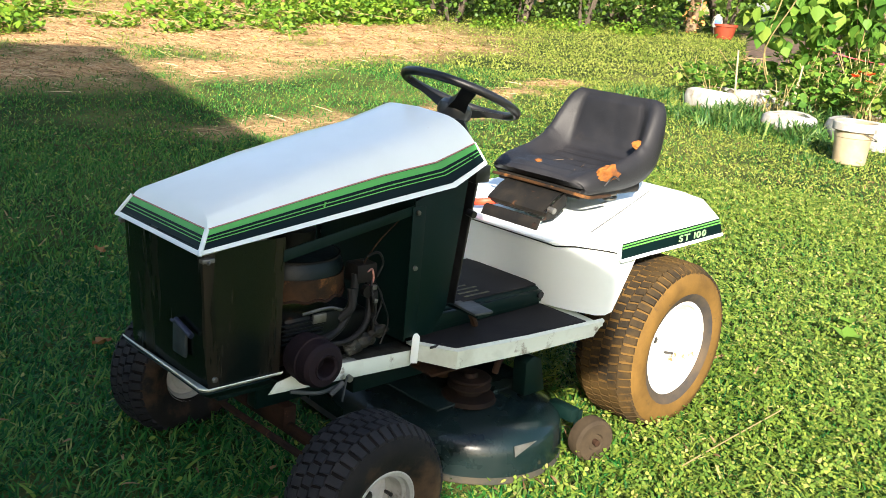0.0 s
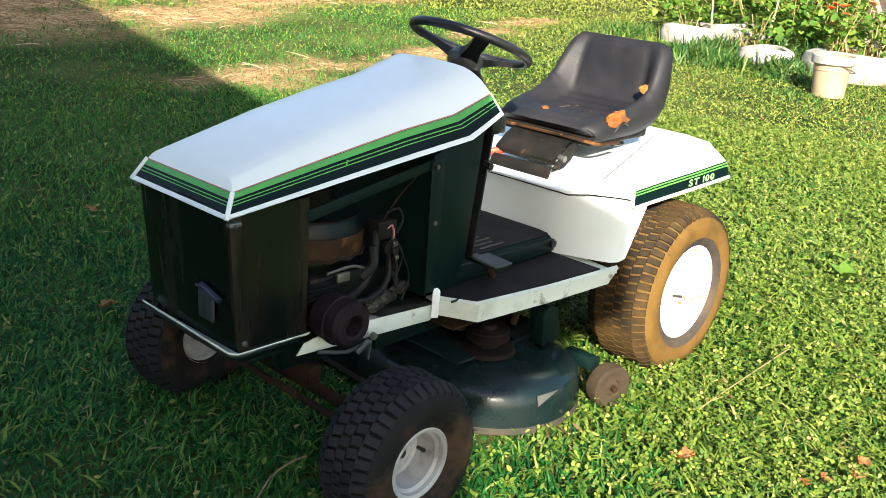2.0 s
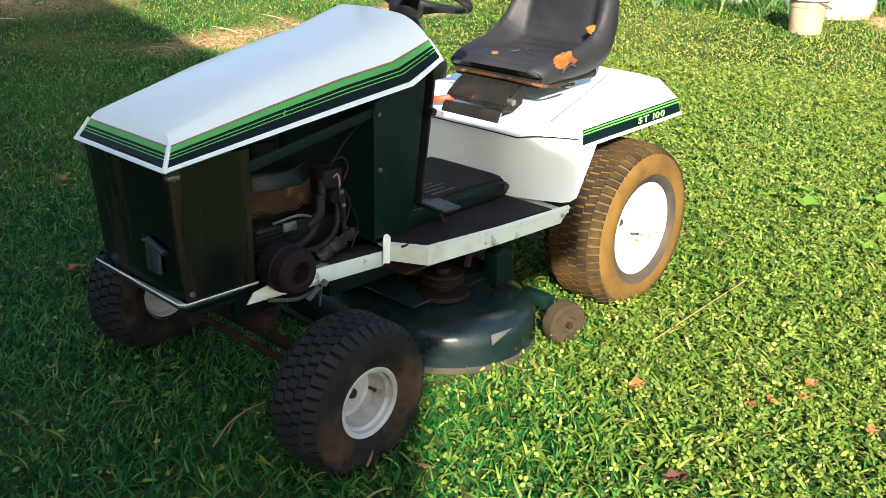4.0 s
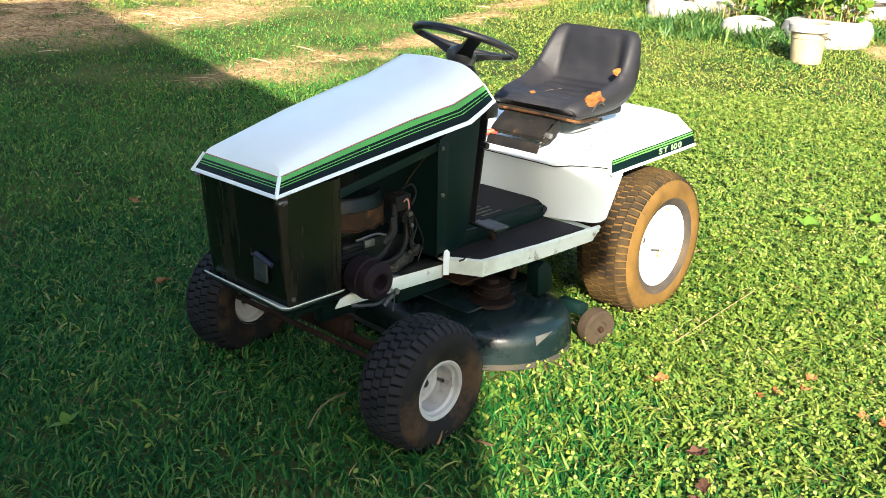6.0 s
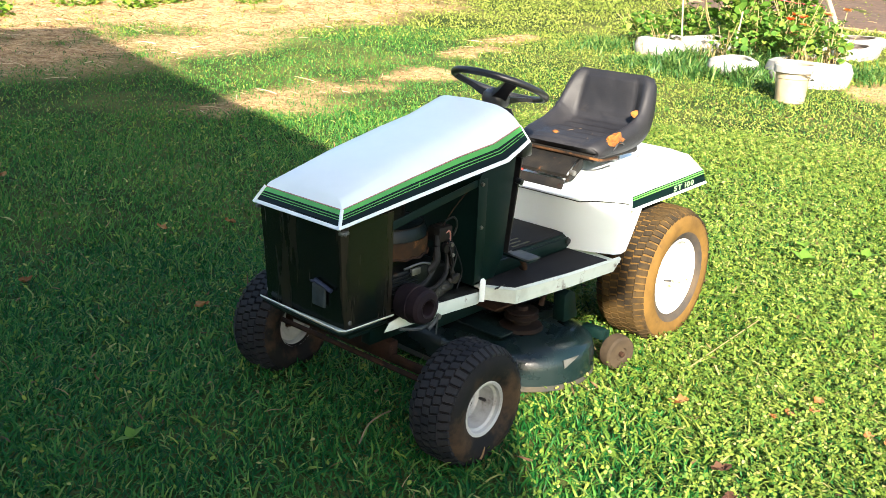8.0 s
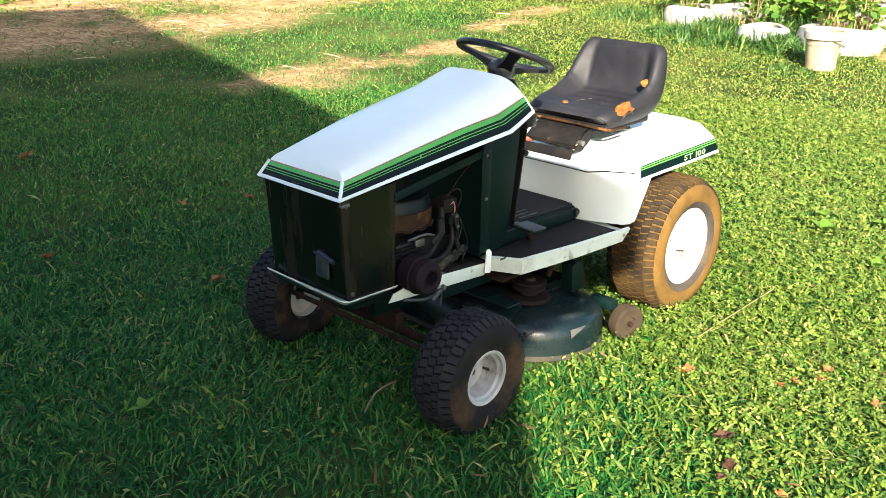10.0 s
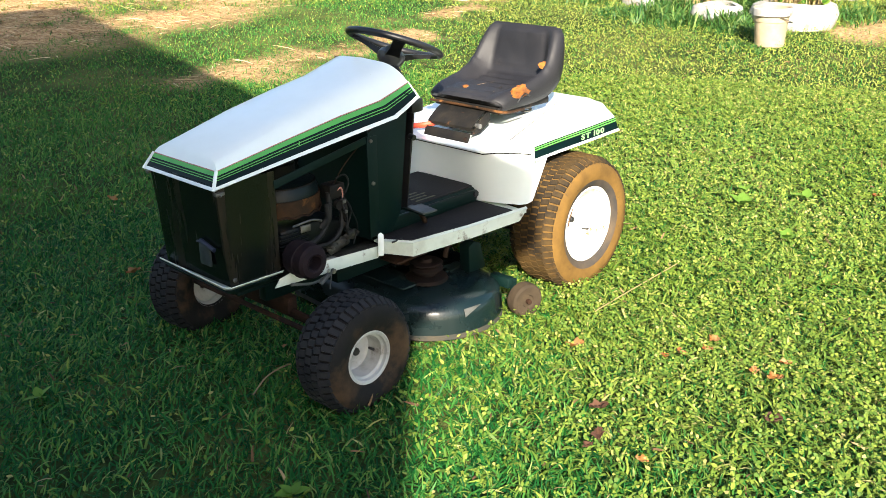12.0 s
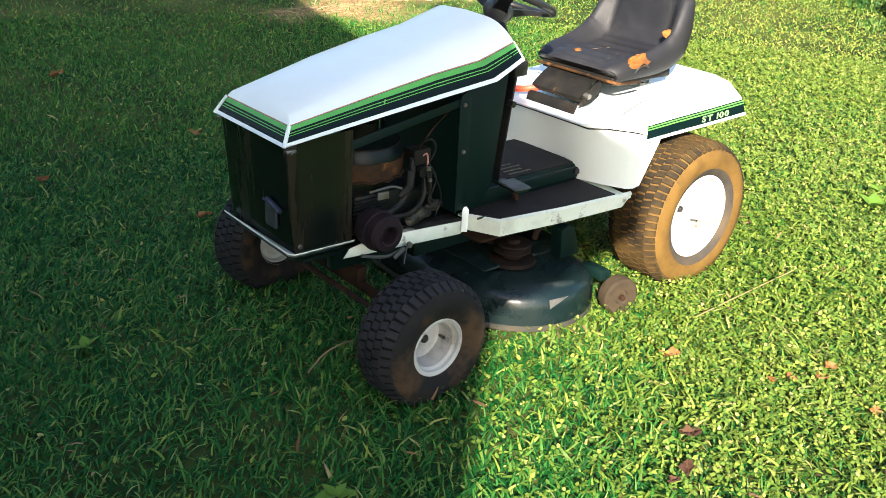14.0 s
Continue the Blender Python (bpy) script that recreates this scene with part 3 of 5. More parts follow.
fender = part("fender_pan", solid(pan, 0.004), WHITE, body, "white fender pan with green side band", angle=25)
for s in (-1, 1):
    def fband(t0, t1, out, th=0.0012, x0=0.0):
        pts = [lerp(st[0], st[1], t0) for st in FEN[:4]], [lerp(st[0], st[1], t1) for st in FEN[:4]]
        return solid(loft([[(p[0], s * (p[1] + out), p[2]) for p in r] for r in pts]), th)
    part("side_band", fband(0.12, 1.0, 0.0024), BAND, fender)
    part("stripe", fband(0.86, 0.93, 0.0042), LIME, fender)
    part("stripe", fband(0.70, 0.77, 0.0042), LIME, fender)
    part("edge_trim", fband(-0.05, 0.13, 0.006, 0.005), WHITE, fender)
along = 0.0
for ch in "ST 100":
    if ch == " ":
        along += 0.013
        continue
    curve = bpy.data.curves.new("letter", 'FONT')
    curve.body, curve.size, curve.extrude, curve.offset = ch, 0.036, 0.0006, 0.0011
    glyph = new("letter_shape", curve)
    bpy.context.view_layer.update()
    text_mesh = bpy.data.meshes.new_from_object(glyph.evaluated_get(bpy.context.evaluated_depsgraph_get()))
    bpy.data.objects.remove(glyph)
    xs_ = [v.co.x for v in text_mesh.vertices]
    text_mesh.transform(Matrix.Translation((-min(xs_), 0, 0)))
    text_mesh.materials.clear()
    text_mesh.materials.append(LETTER)
    letter = new("letter", text_mesh)
    letter.parent = fender
    letter.matrix_local = (Matrix.Translation((1.345, -0.3945, 0.5890)) @ Matrix.Rotation(math.radians(-1.5), 4, 'Z') @ Matrix.Rotation(math.radians(-2), 4, 'Y')
                           @ Matrix.Rotation(math.radians(90), 4, 'X') @ Matrix.Diagonal((1.30, 0.80, 1, 1)) @ Matrix.Translation((along, 0, 0)))
    along += max(xs_) - min(xs_) + 0.005
part("seam", tube([(0.9425, 0.16, 0.5855), (0.9425, -0.10, 0.5855), (0.9425, -0.203, 0.5855)], 0.0018, 6, False), GRIMY, fender)
part("seam", tube([(0.9425, -0.203, 0.5855), (0.952, -0.226, 0.582), (0.983, -0.278, 0.590), (1.040, -0.352, 0.588), (1.062, -0.370, 0.584)], 0.0022, 6, False), GRIMY, fender)
part("paint_line", tube([(1.06, -0.268, 0.6225), (1.30, -0.200, 0.6465), (1.56, -0.125, 0.6765)], 0.0016, 6, False), STEEL, fender)

# seat on its hinged bracket
def smooth_rows(table, n):
    """Evenly spaced rows along a smooth curve through the rows of a table."""
    t = np.array(table, dtype=float)
    ext = np.vstack([2 * t[0] - t[1], t, 2 * t[-1] - t[-2]])
    out = []
    for k in range(n):
        f = k / (n - 1) * (len(t) - 1)
        i = min(int(f), len(t) - 2)
        u = f - i
        p0, p1, p2, p3 = ext[i:i + 4]
        out.append(0.5 * (2 * p1 + (p2 - p0) * u + (2 * p0 - 5 * p1 + 4 * p2 - p3) * u * u + (3 * p1 - p0 - 3 * p2 + p3) * u ** 3))
    return out


def seat_shell():
    # x, z, half width, side bolster, thickness, from front lip over the cushion up the back
    table = [(1.082, 0.748, 0.180, 0.000, 0.030), (1.092, 0.758, 0.190, 0.002, 0.052), (1.120, 0.768, 0.197, 0.006, 0.062), (1.180, 0.773, 0.204, 0.018, 0.064), (1.250, 0.773, 0.209, 0.033, 0.062),
             (1.315, 0.775, 0.212, 0.052, 0.060), (1.370, 0.785, 0.214, 0.066, 0.058), (1.408, 0.808, 0.215, 0.070, 0.055), (1.431, 0.845, 0.213, 0.063, 0.050), (1.444, 0.890, 0.209, 0.050, 0.046),
             (1.454, 0.935, 0.201, 0.032, 0.042), (1.463, 0.970, 0.190, 0.016, 0.036), (1.474, 0.990, 0.176, 0.004, 0.026)]
    n = 58
    prof = smooth_rows(table, n)
    rws = []
    for i, (x, z, w, b, th) in enumerate(prof):
        q0, q1 = prof[max(0, i - 1)], prof[min(n - 1, i + 1)]
        tx, tz = q1[0] - q0[0], q1[1] - q0[1]
        ln = math.hypot(tx, tz)
        nx, nz = -tz / ln, tx / ln
        f = i / (n - 1)
        row = []
        m = 30
        for k in range(m + 1):
            u = -0.93 + 1.86 * k / m
            a = abs(u)
            e = min(1.0, max(0.0, (a - 0.56) / 0.40))
            h = b * e * e * (3 - 2 * e) - 0.012 * max(0.0, (a - 0.84) / 0.09) ** 2
            h -= 0.0045 * math.exp(-((a - 0.60) / 0.030) ** 2) * (0.08 < f < 0.94)
            if a < 0.60:
                h += 0.003 * math.cos(f * 70) * (0.10 < f < 0.50) + 0.004 * (0.62 < f < 0.90)
                h -= 0.006 * math.exp(-((f - 0.56) / 0.02) ** 2)
            h += 0.0022 * noise.noise(Vector((x * 22, u * 5, z * 22)))
            row.append((x + nx * h, u * w, z + nz * h))
        edge = b - 0.014
        for c, d in ((0.985, -0.18), (1.0, -0.42), (0.995, -0.70), (0.95, -0.92)):
            row.append((x + nx * (edge * (1 + d) + d * th), c * w, z + nz * (edge * (1 + d) + d * th)))
        for k in range(7):
            u = 0.85 - 1.7 * k / 6
            row.append((x - nx * th, u * w, z - nz * th))
        for c, d in ((0.95, -0.92), (0.995, -0.70), (1.0, -0.42), (0.985, -0.18)):
            row.append((x + nx * (edge * (1 + d) + d * th), -c * w, z + nz * (edge * (1 + d) + d * th)))
        rws.append(row)
    return loft(rws, close=True, caps=True)


seat = part("seat", seat_shell(), VINYL, mower, "cracked black vinyl seat with torn orange foam", angle=75)
part("torn_foam", lump_shape((1.205, -0.195, 0.770), (0.050, 0.020, 0.036), 1.3, (35, 8, 0)), FOAM, seat, "orange foam in a torn seat edge")
part("torn_foam", lump_shape((1.385, -0.186, 0.846), (0.020, 0.036, 0.008), 4.1, (20, -40, 35)), FOAM, seat)
part("torn_foam", lump_shape((1.170, 0.055, 0.771), (0.020, 0.012, 0.005), 7.7, (0, 0, 30)), FOAM, seat)
part("crack", tube([(1.17, -0.2155, 0.742), (1.20, -0.222, 0.770), (1.235, -0.220, 0.758)], 0.003, 6), BLACK, seat)
for cx0, cy0, cx1, cy1 in ((1.16, -0.10, 1.28, -0.05), (1.16, 0.04, 1.30, 0.02)):
    part("crack", tube([(cx0, cy0, 0.7705), ((cx0 + cx1) / 2 + 0.012, (cy0 + cy1) / 2, 0.7735), (cx1, cy1, 0.7735)], 0.0010, 5), CRACK, seat)
part("seat_edge", tube([(1.22, -0.204, 0.706), (1.13, -0.198, 0.706), (1.092, -0.176, 0.714), (1.086, 0.0, 0.717), (1.092, 0.176, 0.714)], 0.0055, 8), SHROUD, seat, "rusty lower edge of the seat")
# rusty base, widened to fill the shaded gap under the seat with dark
part("seat_base", box(1.110, 1.425, -0.172, 0.172, 0.694, 0.724, 0.008, 3), GRIMY, seat, "rusty steel seat base")
bracket = part("seat_bracket", join(
    loft([[(x, y, z) for y in (-0.118, 0.118)] for x, z in ((1.026, 0.636), (1.016, 0.641), (1.014, 0.652), (1.024, 0.662), (1.065, 0.692), (1.110, 0.714))]),
    slab([(0.985, -0.118, 0.595), (0.985, 0.118, 0.595), (1.002, 0.118, 0.634), (1.002, -0.118, 0.634)], 0.006, 0.002),
    slab([(1.005, -0.117, 0.628), (1.06, -0.117, 0.628), (1.115, -0.117, 0.665), (1.115, -0.117, 0.712), (1.060, -0.117, 0.680)], 0.005, 0.001), slab([(1.005, 0.117, 0.628), (1.06, 0.117, 0.628), (1.115, 0.117, 0.665), (1.115, 0.117, 0.712), (1.060, 0.117, 0.680)], 0.005, 0.001),
    box(1.115, 1.20, -0.10, 0.10, 0.690, 0.712, 0.003)), GRIMY, mower, "dark steel seat hinge bracket, grimy")
part("hinge_rod", tube([(1.03, -0.124, 0.640), (1.03, 0.124, 0.640)], 0.007, 10, False), GRIMY, bracket)
part("bolt", moved(lathe([(0, -0.008), (0.009, -0.007), (0.010, 0), (0, 0.001)], 10), Matrix.Translation((0.997, -0.104, 0.611)) @ Matrix.Rotation(-1.2, 4, 'Z')), RUST, bracket)
part("pin", tube([(1.040, -0.116, 0.660), (1.040, -0.138, 0.658)], 0.010, 10, False), STEEL, bracket)
for s in (-1, 1):
    helix = [(1.36 + 0.020 * math.cos(a * 0.7), s * 0.105 + 0.020 * math.sin(a * 0.7), 0.655 + a * 0.0016) for a in range(32)]
    part("seat_spring", tube(helix, 0.0045, 8, False), STEEL, seat)
part("handle", tube([(1.04, 0.10, 0.640), (1.00, 0.13, 0.632), (0.985, 0.185, 0.622)], 0.012, 10), ORANGE, mower, "red plastic lever grip")

# steering
tilt = Matrix.Translation((0.735, 0.005, 0.998)) @ Matrix.Rotation(radians(22), 4, 'Y')
ringp = [(0.168 + 0.0125 * math.cos(2 * math.pi * k / 12), 0.0125 * math.sin(2 * math.pi * k / 12)) for k in range(12)]
steer = part("steering_wheel", moved(lathe(ringp, 56, 'z', loop=True), tilt), BLACK, mower, "black plastic steering wheel")
for a in (112, 232, 352):
    m = tilt @ Matrix.Rotation(radians(a), 4, 'Z')
    sp = loft([[(0.02, -0.030, -0.064), (0.02, 0.030, -0.064), (0.02, 0.030, -0.036), (0.02, -0.030, -0.036)],
               [(0.09, -0.020, -0.034), (0.09, 0.020, -0.034), (0.09, 0.020, -0.016), (0.09, -0.020, -0.016)],
               [(0.166, -0.022, -0.008), (0.166, 0.022, -0.008), (0.166, 0.022, 0.004), (0.166, -0.022, 0.004)]], close=True, caps=True)
    part("spoke", moved(bevel(sp, 0.003), m), BLACK, steer)
part("hub", moved(lathe([(0, -0.085), (0.034, -0.085), (0.050, -0.060), (0.050, -0.040), (0.040, -0.026), (0, -0.022)], 28, 'z'), tilt), HUB, steer)
part("hub_cap", moved(lathe([(0, -0.016), (0.026, -0.017), (0.030, -0.024), (0.0, -0.025)], 24, 'z'), tilt), BLACK, steer)
part("steering_column", tube([tilt @ Vector((0, 0, -0.04)), (0.62, 0.0, 0.86), (0.50, 0.0, 0.62)], 0.017, 12, False), BLACK, steer)


# wheels
def tyre_profile(R, r, w, bulge=0.012):
    h = w / 2
    return [(r, -h * 0.80), (r + 0.006, -h * 0.92), (r + (R - r) * 0.30, -h - bulge * 0.6), (r + (R - r) * 0.55, -h - bulge), (r + (R - r) * 0.78, -h - bulge * 0.4),
            (R - 0.016, -h * 0.93), (R - 0.005, -h * 0.76), (R, -h * 0.45), (R + 0.002, 0),
            (R, h * 0.45), (R - 0.005, h * 0.76), (R - 0.016, h * 0.93), (r + (R - r) * 0.78, h + bulge * 0.4), (r + (R - r) * 0.55, h + bulge),
            (r + (R - r) * 0.30, h + bulge * 0.6), (r + 0.006, h * 0.92), (r, h * 0.80)]


def lug(bm, R, a0, y0, a1, y1, width, height, w):
    """One raised tread bar from (angle, y) to (angle, y)."""
    def at(a, y, dr):
        t = min(1.0, abs(y) / (w / 2))
        rr = R - 0.018 * max(0, (t - 0.55) / 0.45) ** 2 + dr
        return Vector((rr * math.cos(a), y, rr * math.sin(a)))
    da, dy = (a1 - a0) * R, y1 - y0
    ln = math.hypot(da, dy)
    oa, oy = -dy / ln * width / 2 / R, da / ln * width / 2
    lo = [at(a0 + oa, y0 + oy, -0.004), at(a1 + oa, y1 + oy, -0.004), at(a1 - oa, y1 - oy, -0.004), at(a0 - oa, y0 - oy, -0.004)]
    k = 0.86
    hi = [at(a0 + oa * k, y0 + oy * k, height), at(a1 + oa * k, y1 + oy * k, height), at(a1 - oa * k, y1 - oy * k, height), at(a0 - oa * k, y0 - oy * k, height)]
    v = [bm.verts.new(p) for p in lo + hi]
    bm.faces.new(v[4:])
    for i in range(4):
        j = (i + 1) % 4
        bm.faces.new((v[i], v[j], v[4 + j], v[4 + i]))


def wheel(name, label, R, r, w, rim_mat, tyre_mat, side_mat, count, rng):
    rim = lathe([(r + 0.006, -w * 0.43), (r + 0.010, -w * 0.46), (r + 0.004, -w * 0.475), (r - 0.004, -w * 0.45), (r - 0.006, -w * 0.38), (r - 0.013, -w * 0.34), (r - 0.015, -w * 0.10), (r - 0.017, w * 0.02), (r - 0.026, w * 0.05), (r * 0.70, w * 0.06),
                 (r * 0.46, w * 0.05), (r * 0.38, -w * 0.01), (0.024, -w * 0.02), (0, -w * 0.02)], 48)
    back = lathe([(r - 0.014, w * 0.03), (r - 0.014, w * 0.20), (r - 0.004, w * 0.37), (r + 0.008, w * 0.42), (r + 0.004, w * 0.46)], 48)
    inner = lathe([(0.012, w * 0.27), (r * 0.4, w * 0.28), (r * 0.70, w * 0.32), (r - 0.010, w * 0.29)], 48)
    ob = part(name, join(rim, back, inner), rim_mat, mower, label, angle=28)
    tb = lathe(tyre_profile(R, r, w), 64)
    for f in tb.faces:
        c = f.calc_center_median()
        if math.hypot(c.x, c.z) < r + (R - r) * 0.36:
            f.material_index = 1
        elif math.hypot(c.x, c.z) > R - 0.012:
            f.material_index = 2
    part("tyre", tb, [tyre_mat, side_mat, TREAD_GAP if R > 0.22 else GAP_FRONT_SHADE], ob, angle=60)
    bm = bmesh.new()
    step = 2 * math.pi / count
    big = R > 0.22
    rowsy = [(-0.50, -0.335), (-0.325, -0.17), (-0.16, -0.005), (0.005, 0.16), (0.17, 0.325), (0.335, 0.50)] if big else [(-0.50, -0.305), (-0.29, -0.105), (-0.09, 0.09), (0.105, 0.29), (0.305, 0.50)]
    for i in range(count):                        # slanting blocks in rows, each row set off by half a step
        a = i * step
        for q, (p0, p1) in enumerate(rowsy):
            off = step * (0.5 if q % 2 else 0) + rng.uniform(-0.03, 0.03) * step
            sl = step * (0.13 if q % 2 else 0.04)
            lug(bm, R, a + off - sl, p0 * w, a + off + sl, p1 * w, 0.80 * step * R, (0.0042 if big else 0.0050) * rng.uniform(0.85, 1.1), w)
    part("tread", bm, TREAD if R > 0.22 else TREAD_FRONT_SKYLIT, ob, smooth=False)
    hubm = lathe([(0, -w * 0.10), (0.010, -w * 0.095), (0.013, -w * 0.07), (0.013, 0.0), (0, 0.0)], 14)
    part("axle_end", hubm, BLACK, ob)
    part("valve", tube([(r * 0.80, 0.0, 0.01), (r * 0.72, -w * 0.16, 0.012)], 0.005, 8, False), BLACK, ob)
    return ob


rng = random.Random(5)
fw = wheel("front_wheel", "small front wheel, dull white rim and worn black tyre", 0.186, 0.080, 0.150, RIMGREY, TYRE_FRONT, TYRE_FRONT, 42, rng)
fw.matrix_local = pose(0.085, -0.455, 0.166, 0, 20, 1)
fw2 = copy_thing(fw, pose(0.100, 0.428, 0.158, 0, 75, 186))
rw = wheel("rear_wheel", "large rear wheel, white rim and turf tyre caked in dry mud", 0.268, 0.145, 0.205, RIMWHITE, TYRE_REAR, TYRE_DARK, 60, rng)
rw.matrix_local = pose(1.341, -0.352, 0.256, 0, 40, 0)
spin = Matrix.Rotation(radians(-40), 4, 'Y')
rw2 = copy_thing(rw, pose(1.341, 0.352, 0.256, 0, 10, 180))
part("rust_streak", tube([spin @ Vector(p) for p in ((0.004, 0.003, 0.085), (0.012, -0.003, 0.060), (0.002, -0.008, 0.030), (-0.010, -0.009, 0.000), (-0.018, -0.008, -0.030))], 0.0075, 7, taper=0.35), RUSTY_PAINT, rw, "brown rust streak down the rim")
part("rust_spot", lump_shape(tuple((spin @ Vector((-0.092, 0.002, 0.018)))), (0.013, 0.008, 0.017), 2.0), RUSTY_PAINT, rw)
part("front_axle", join(tube([(0.11, -0.40, 0.185), (0.11, 0.40, 0.185)], 0.016, 10, False), box(0.09, 0.13, -0.12, 0.12, 0.185, 0.245, 0.006)), RUST, mower, "rusty front axle beam")
part("tie_rod", tube([(0.03, -0.38, 0.205), (0.02, 0.38, 0.205)], 0.009, 8, False), RUST, mower)
for s in (-1, 1):
    part("spindle", tube([(0.085, s * 0.385, 0.25), (0.085, s * 0.385, 0.15)], 0.018, 10, False), RUST, mower)
part("rear_axle", tube([(1.345, -0.30, 0.256), (1.345, 0.30, 0.256)], 0.03, 12, False), DARKGREEN, mower)
part("transmission", box(1.22, 1.48, -0.14, 0.14, 0.18, 0.40, 0.03, 3), ENGINE, mower)

# cutting deck
def deck_shell():
    bm = bmesh.new()
    cx, n = 0.688, 72
    prof = [(1.00, 0.024), (1.014, 0.028), (1.008, 0.046), (1.00, 0.098), (0.982, 0.122), (0.945, 0.139), (0.88, 0.150), (0.72, 0.166), (0.52, 0.182), (0.30, 0.188)]
    rws = []
    for k, z in prof:
        row = []
        for i in range(n):
            a = 2 * math.pi * i / n
            # two round lobes side by side
            c, s = math.cos(a), math.sin(a)
            y0 = 0.205 * (1 if s > 0 else -1) * min(1.0, abs(s) * 3)
            row.append((cx + 0.262 * k * c, y0 * min(1, k + 0.2) + 0.262 * k * s, z))
        rws.append(row)
    bm = loft(rws, close=True)
    return solid(bm, 0.004)


DUST = material("dusty_edge", (0.045, 0.037, 0.024), (0.020, 0.024, 0.020), 16.0, (0.4, 0.65), 0.9, bump=0.3)
shell = deck_shell()
for f in shell.faces:
    if f.calc_center_median().z < 0.050:
        f.material_index = 1
deck = part("mower_deck", shell, [DECK, DUST], mower, "dark green steel cutting deck, scratched and dusty", angle=40)
part("deck_cover", join(box(0.49, 0.89, -0.26, 0.26, 0.183, 0.192, 0.004)), DECK, deck)
for s in (-1, 1):
    cy = s * 0.235
    part("pulley", moved(lathe([(0, 0.262), (0.020, 0.262), (0.024, 0.250), (0.058, 0.250), (0.062, 0.246), (0.048, 0.238), (0.048, 0.234), (0.062, 0.226), (0.062, 0.221), (0.018, 0.219), (0.018, 0.20), (0, 0.20)], 28, 'z'),
                         Matrix.Translation((0.632, cy, 0))), PULLEY, deck, "rusty spindle pulley")
    part("spindle_housing", moved(lathe([(0.022, 0.222), (0.030, 0.215), (0.036, 0.200), (0.075, 0.195), (0.080, 0.183)], 28, 'z'), Matrix.Translation((0.632, cy, 0))), PULLEY, deck)
part("belt_cover", join(box(0.50, 0.66, -0.22, 0.10, 0.268, 0.276, 0.003), box(0.60, 0.68, -0.16, -0.05, 0.21, 0.30, 0.02, 3)), RUST, mower)
part("hanger", slab([(0.775, -0.27, 0.182), (0.865, -0.27, 0.182), (0.835, -0.27, 0.285), (0.80, -0.27, 0.30), (0.77, -0.27, 0.285)], 0.05, 0.004), DARKGREEN, deck)
part("hanger_hook", tube([(0.78, -0.275, 0.30), (0.74, -0.28, 0.315), (0.70, -0.28, 0.30), (0.69, -0.275, 0.26)], 0.010, 8), RUST, deck)
part("warning_label", slab([(0.602, -0.4475, 0.132), (0.600, -0.4555, 0.104), (0.678, -0.4595, 0.132)], 0.002, 0.0), STEEL, deck, "torn grey triangular label")
arm = part("caster_arm", join(box(0.862, 0.898, -0.432, -0.34, 0.120, 0.160, 0.006), box(0.886, 0.914, -0.432, -0.420, 0.055, 0.150, 0.004)), DARKGREEN, deck)
caster = part("gauge_wheel", moved(lathe([(0, -0.020), (0.022, -0.021), (0.026, -0.027), (0.056, -0.028), (0.064, -0.020), (0.067, 0.0), (0.064, 0.020), (0.056, 0.028), (0, 0.028)], 32), pose(0.915, -0.468, 0.074, 0, 0, -16)), WOODY, deck,
              "worn brown gauge wheel with a rusty axle")
part("axle_bolt", moved(lathe([(0, -0.036), (0.009, -0.035), (0.010, -0.018), (0, -0.018)], 10), pose(0.915, -0.468, 0.074, 0, 0, -16)), RUST, deck)


SIDING = material("siding", (0.62, 0.60, 0.55), (0.55, 0.53, 0.48), 2.0, rough=0.7, bump=0.1)
ROOF = material("shingle", (0.10, 0.09, 0.085), (0.07, 0.065, 0.06), 8.0, rough=0.9, bump=0.4)
# unseen house behind the camera, inferred: its gable throws the shade over the lawn
house = tagged(new("house"), "pale gabled house behind the lawn", "house")
LH = Vector((0.724, 0.690, 0))          # the light's way on the ground
LN = Vector((0.690, -0.724, 0))         # across it
TE = -SUN_DIR.z
CE = math.sqrt(1 - TE * TE)
# close enough that the unseen house also hides sky from the near lawn
HS = -4.4


def gable(u, v, s=HS):
    """A point of the gable's plane, from its place in the shadow's outline."""
    z = (v - s * TE) / CE
    p = LH * s + LN * u
    return Vector((p.x, p.y, z))


ridge, shade_eave, wall_top = gable(-3.4, 4.0), gable(1.0, 0.50), gable(0.56, 0.25)
back = -LH * 9.0
eave_l = gable(-9.4, 2.6)
wl = [gable(0.56, 0).xy, gable(-9.0, 0).xy]
wtop = wall_top.z
wall_pts = [Vector((wl[0].x, wl[0].y, 0)), Vector((wl[1].x, wl[1].y, 0)), Vector((wl[1].x, wl[1].y, wtop)), ridge - Vector((0, 0, 0.25)), Vector((wl[0].x, wl[0].y, wtop))]
part("gable_wall", slab([p + LH * -0.3 for p in wall_pts], -0.15, 0.0), SIDING, house)
for p0 in (wl[0], wl[1]):
    a = Vector((p0.x, p0.y, 0)) - LH * 0.4
    part("side_wall", slab([a, a + back, a + back + Vector((0, 0, wtop)), a + Vector((0, 0, wtop))], 0.15, 0.0), SIDING, house)
brk, low, tip = gable(0.57, 1.06), gable(0.57, 0.885), gable(0.98, 0.712)
short = -LH * 0.30
part("roof", slab([ridge, brk, brk + back, ridge + back], 0.18, 0.0), ROOF, house)
# added unseen slab and board, shaped to shade the mower's rear wall and pulley
part("shade_eave", slab([low, tip, tip + short, low + short], 0.10, 0.0), ROOF, house)
